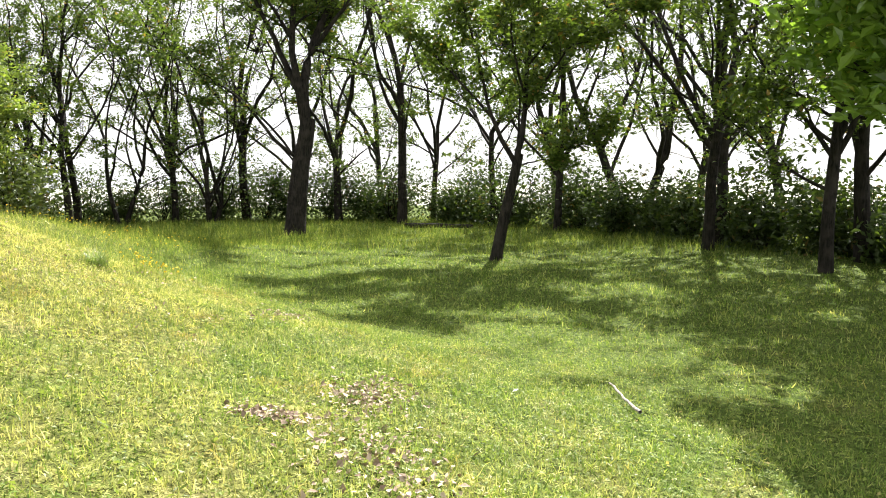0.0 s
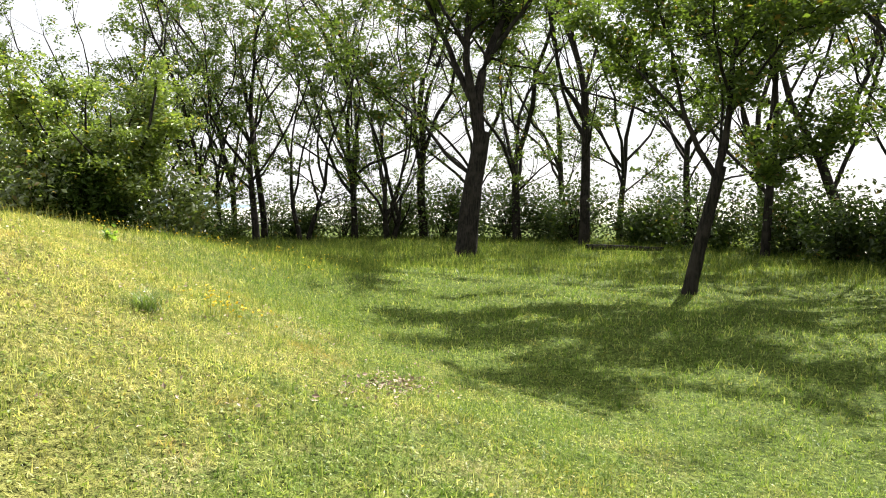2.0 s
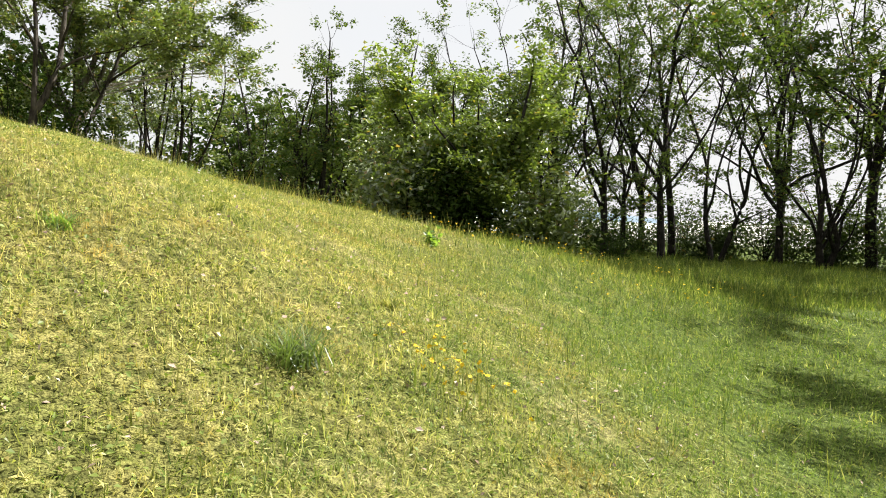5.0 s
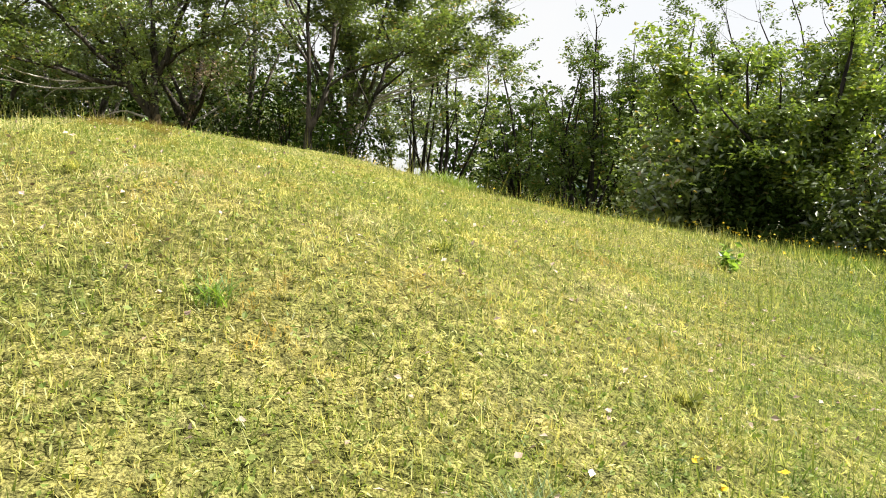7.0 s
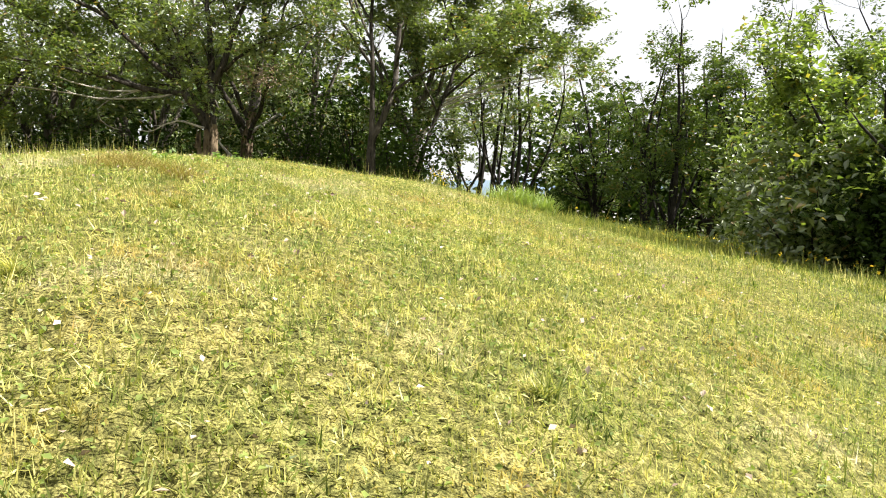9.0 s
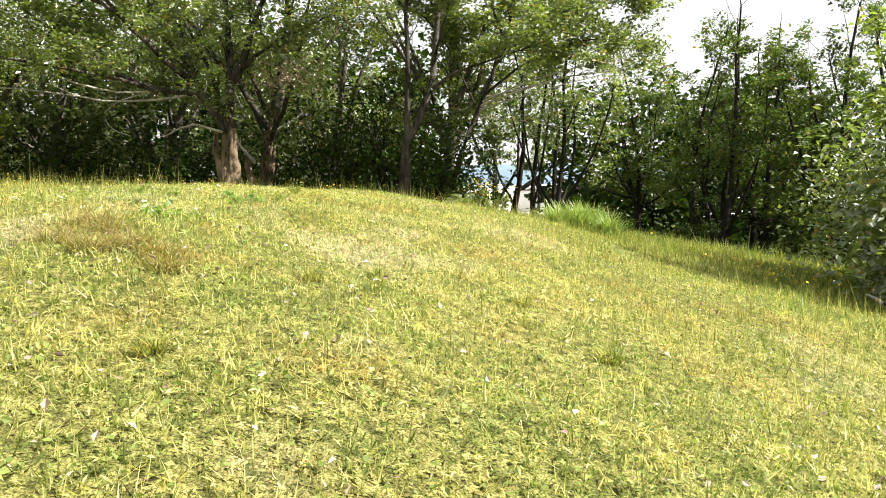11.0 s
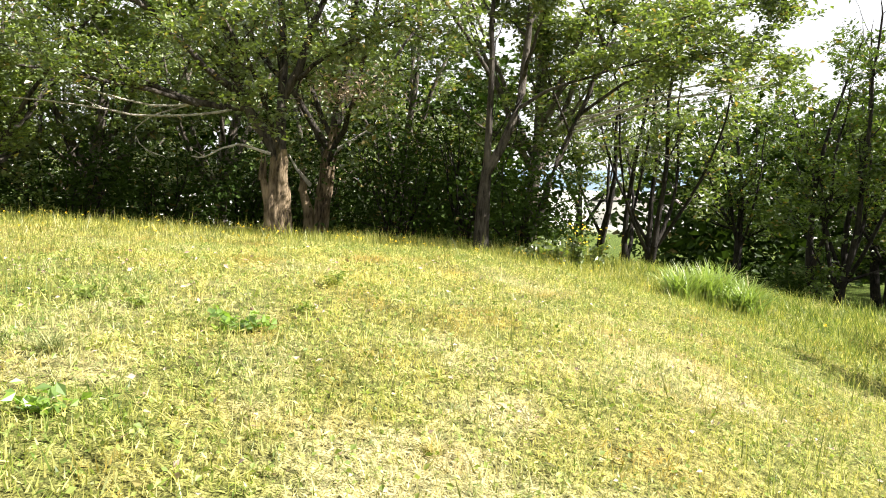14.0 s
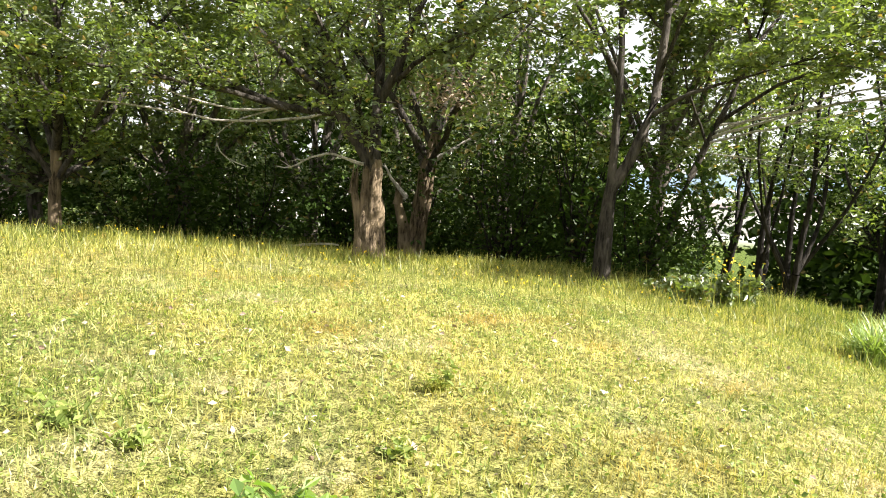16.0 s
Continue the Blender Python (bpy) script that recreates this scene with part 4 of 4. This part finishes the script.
def rim(x, y):
    """Where the grass is left long: towards the trees and over the mound's far rim."""
    far = np.clip((y - 22) / 8, 0, 1) + np.clip((-x - 16.5) / 4, 0, 1) + np.clip((y - x * 0.3 - 17.5) / 4, 0, 1) * (x < -6)
    return np.clip(far, 0.0, 1)


def beyond(x, y):
    """Away from the trodden line."""
    return np.clip((near_walk(x, y) - 4) / 5, 0, 1)


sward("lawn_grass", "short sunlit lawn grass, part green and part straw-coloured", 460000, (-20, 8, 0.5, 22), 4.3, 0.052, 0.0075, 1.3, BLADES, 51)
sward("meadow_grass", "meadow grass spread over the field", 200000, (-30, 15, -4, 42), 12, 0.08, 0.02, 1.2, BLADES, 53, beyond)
sward("rim_grass", "longer seeding grass over the mound's rim", 60000, (-25, -5, -4, 21), 14, 0.14, 0.012, 0.8, TALL, 55, lambda x, y: np.clip((near_walk(x, y) - 4) / 5, 0, 1) * rim(x, y))
sward("tall_grass", "tall uncut grass along the edges of the field", 80000, (-31, 15, 20, 50), 40, 0.24, 0.022, 0.7, TALL, 57, rim)


sward("dry_stalks", "thin dry seeding stalks standing over the slope", 14000, (-20, 2, 1, 20), 8, 0.2, 0.006, 0.5, TALL, 59, lambda x, y: np.clip((-x - 1) / 3, 0, 1) * np.clip((near_walk(x, y) - 1.5) / 2, 0, 1))


def turf_leaves(count, seed):
    """Small broad leaves of the turf, lying at all angles."""
    r = np.random.default_rng(seed)
    x, y = r.uniform(-20, 8, count * 7), r.uniform(0.5, 22, count * 7)
    keep = r.random(len(x)) < 1 / (1 + (near_walk(x, y) / 3.0) ** 2)
    x, y = x[keep][:count], y[keep][:count]
    places = np.stack([x, y, top(x, y) + r.uniform(0.005, 0.045, len(x))], -1)
    tagged(new("turf", leaf_mesh("turf", places, 0.038, TURF_LEAF, r, 0.62, 0.2)), "fine leafy turf of mixed green and straw", "turf", kind="stuff")


turf_leaves(165000, 63)


def ground_leaves(count, seed):
    r = np.random.default_rng(seed)
    x, y = r.uniform(-18, 9, count * 6), r.uniform(0.5, 22, count * 6)
    keep = r.random(len(x)) < 1 / (1 + (near_walk(x, y) / 5.0) ** 2)
    x, y = x[keep][:count], y[keep][:count]
    places = np.stack([x, y, top(x, y) + r.uniform(0.01, 0.06, len(x))], -1)
    tagged(new("clover", leaf_mesh("clover", places, 0.026, CLOVER, r, 0.55, 0.8)), "small round clover leaves among the grass", "clover", kind="stuff")


ground_leaves(52000, 61)


def flowers(kind, label, spots, height, seed, size=0.022):
    """Thin stalks with small yellow heads."""
    r = np.random.default_rng(seed)
    p = np.array(spots)
    n = len(p)
    h = height * r.uniform(0.6, 1.2, n)
    z = top(p[:, 0], p[:, 1])
    foot = np.stack([p[:, 0], p[:, 1], z], -1)
    end = foot + np.stack([r.normal(0, 0.08, n) * h, r.normal(0, 0.08, n) * h, h], -1)
    side = np.array([0.003, 0.002, 0])
    v = np.stack([foot - side, foot + side, end], 1).reshape(-1, 3)
    root = tagged(new(kind), label, "flowers", kind="stuff")
    part("stalks", mesh_from("stalks", v, np.arange(3 * n).reshape(-1, 3), TALL), root)
    heads = np.repeat(end, 3, 0) + r.normal(0, 0.006, (3 * n, 3))
    part("heads", leaf_mesh("heads", heads, size, PETAL, r, 0.5, 0.9), root)


r = np.random.default_rng(71)
flowers("wildflowers", "small yellow wildflowers dotted along the mound's rim", np.stack([r.uniform(-23, -17, 190), r.uniform(3, 14, 190)], -1), 0.17, 72, 0.021)
flowers("wildflowers", "small yellow wildflowers along the shaded lower edge", np.stack([r.uniform(-16, -6, 260), r.uniform(15, 22, 260)], -1), 0.25, 73, 0.03)
flowers("wildflowers", "cluster of yellow flowers in the slope's turf", np.stack([r.normal(-3.75, 0.2, 42), r.normal(9.6, 0.2, 42)], -1), 0.2, 74, 0.024)
flowers("wildflowers", "cluster of yellow flowers at the foot of the wood", np.stack([r.normal(-20.9, 0.25, 45), r.normal(14.6, 0.3, 45)], -1), 0.6, 75, 0.03)


# ---- the distance ----
def build_hill(x, y, length, height, turn, label):
    s = np.linspace(-1, 1, 61)
    r = np.random.default_rng(3)
    top_line = height * np.cos(s * np.pi / 2) ** 0.7 * (1 + 0.06 * np.sin(9 * s)) + r.uniform(0, height * 0.03, 61)
    rows = [np.stack([s * length, np.full(61, d), top_line * k], -1) for d, k in ((-height * 2, 0.0), (-height, 0.62), (0, 1.0), (height * 2, 0.0))]
    v = np.concatenate(rows)
    i = np.arange(3)[:, None] * 61 + np.arange(60)
    f = np.stack([i, i + 1, i + 62, i + 61], -1).reshape(-1, 4)
    ob = new("backdrop", mesh_from("backdrop", v, f, HILL, True))
    ob.matrix_basis = pose(x, y, -8, 0, 0, turn)
    tagged(ob, label, "hills", kind="structure")


build_hill(-1000, 520, 800, 30, 62, "hazy blue wooded hills far beyond the trees")


def build_house(at, size, turn, wall, roof):
    """A far house: walls, and a gabled roof with eaves."""
    w, d, h = size
    root = tagged(new("house"), "distant pale house with a dull gabled roof", "house", "houses of the far village")
    box = np.array([(x * w / 2, y * d / 2, z) for z in (-1, h) for x, y in ((-1, -1), (1, -1), (1, 1), (-1, 1))])
    part("wall", mesh_from("wall", box, np.array([(0, 1, 5, 4), (1, 2, 6, 5), (2, 3, 7, 6), (3, 0, 4, 7)]), wall), root)
    e, k = 0.5, 0.35 * d
    v = np.array([(x * (w / 2 + e), y * (d / 2 + e), h + z) for z, y in ((-0.1, -1), (k, 0), (-0.1, 1), (-0.4, 1), (k - 0.3, 0), (-0.4, -1)) for x in (-1, 1)])
    f = np.array([(2 * i, 2 * i + 1, (2 * i + 3) % 12, (2 * i + 2) % 12) for i in range(6)])
    part("roof", mesh_from("roof", v, f, roof), root)
    for i in (-1, 0, 1):
        q = np.array([(i * w * 0.3 + x, -d / 2 - 0.03 - 0.02 * abs(z), 1.2 + z) for x, z in ((-0.6, 0), (0.6, 0), (0.6, 1.3), (-0.6, 1.3))])
        part("window", mesh_from("window", q, np.array([(0, 1, 2, 3)]), GLASS), root)
    root.matrix_basis = pose(at[0], at[1], float(ground_z(np.float64(at[0]), np.float64(at[1]))), 0, 0, turn)


GLASS = make_plain("dark_window_glass", (0.03, 0.035, 0.04), (0.06, 0.065, 0.07), 3, 0.1)
PLASTER = make_plain("pale_house_wall", (0.55, 0.53, 0.48), (0.75, 0.73, 0.68), 0.4)
TILES = make_plain("dull_roof_tiles", (0.14, 0.12, 0.11), (0.28, 0.25, 0.23), 1.5)
r = np.random.default_rng(91)
for k in range(11):
    a, far = radians(27 + 10 * (k % 4) / 3 + r.uniform(-1, 1)), 125 + 14 * k
    build_house((-8 - far * math.cos(a), 9 + far * math.sin(a)), (r.uniform(9, 14), r.uniform(7, 9), r.uniform(3, 6)), r.uniform(0, 180), PLASTER, TILES)
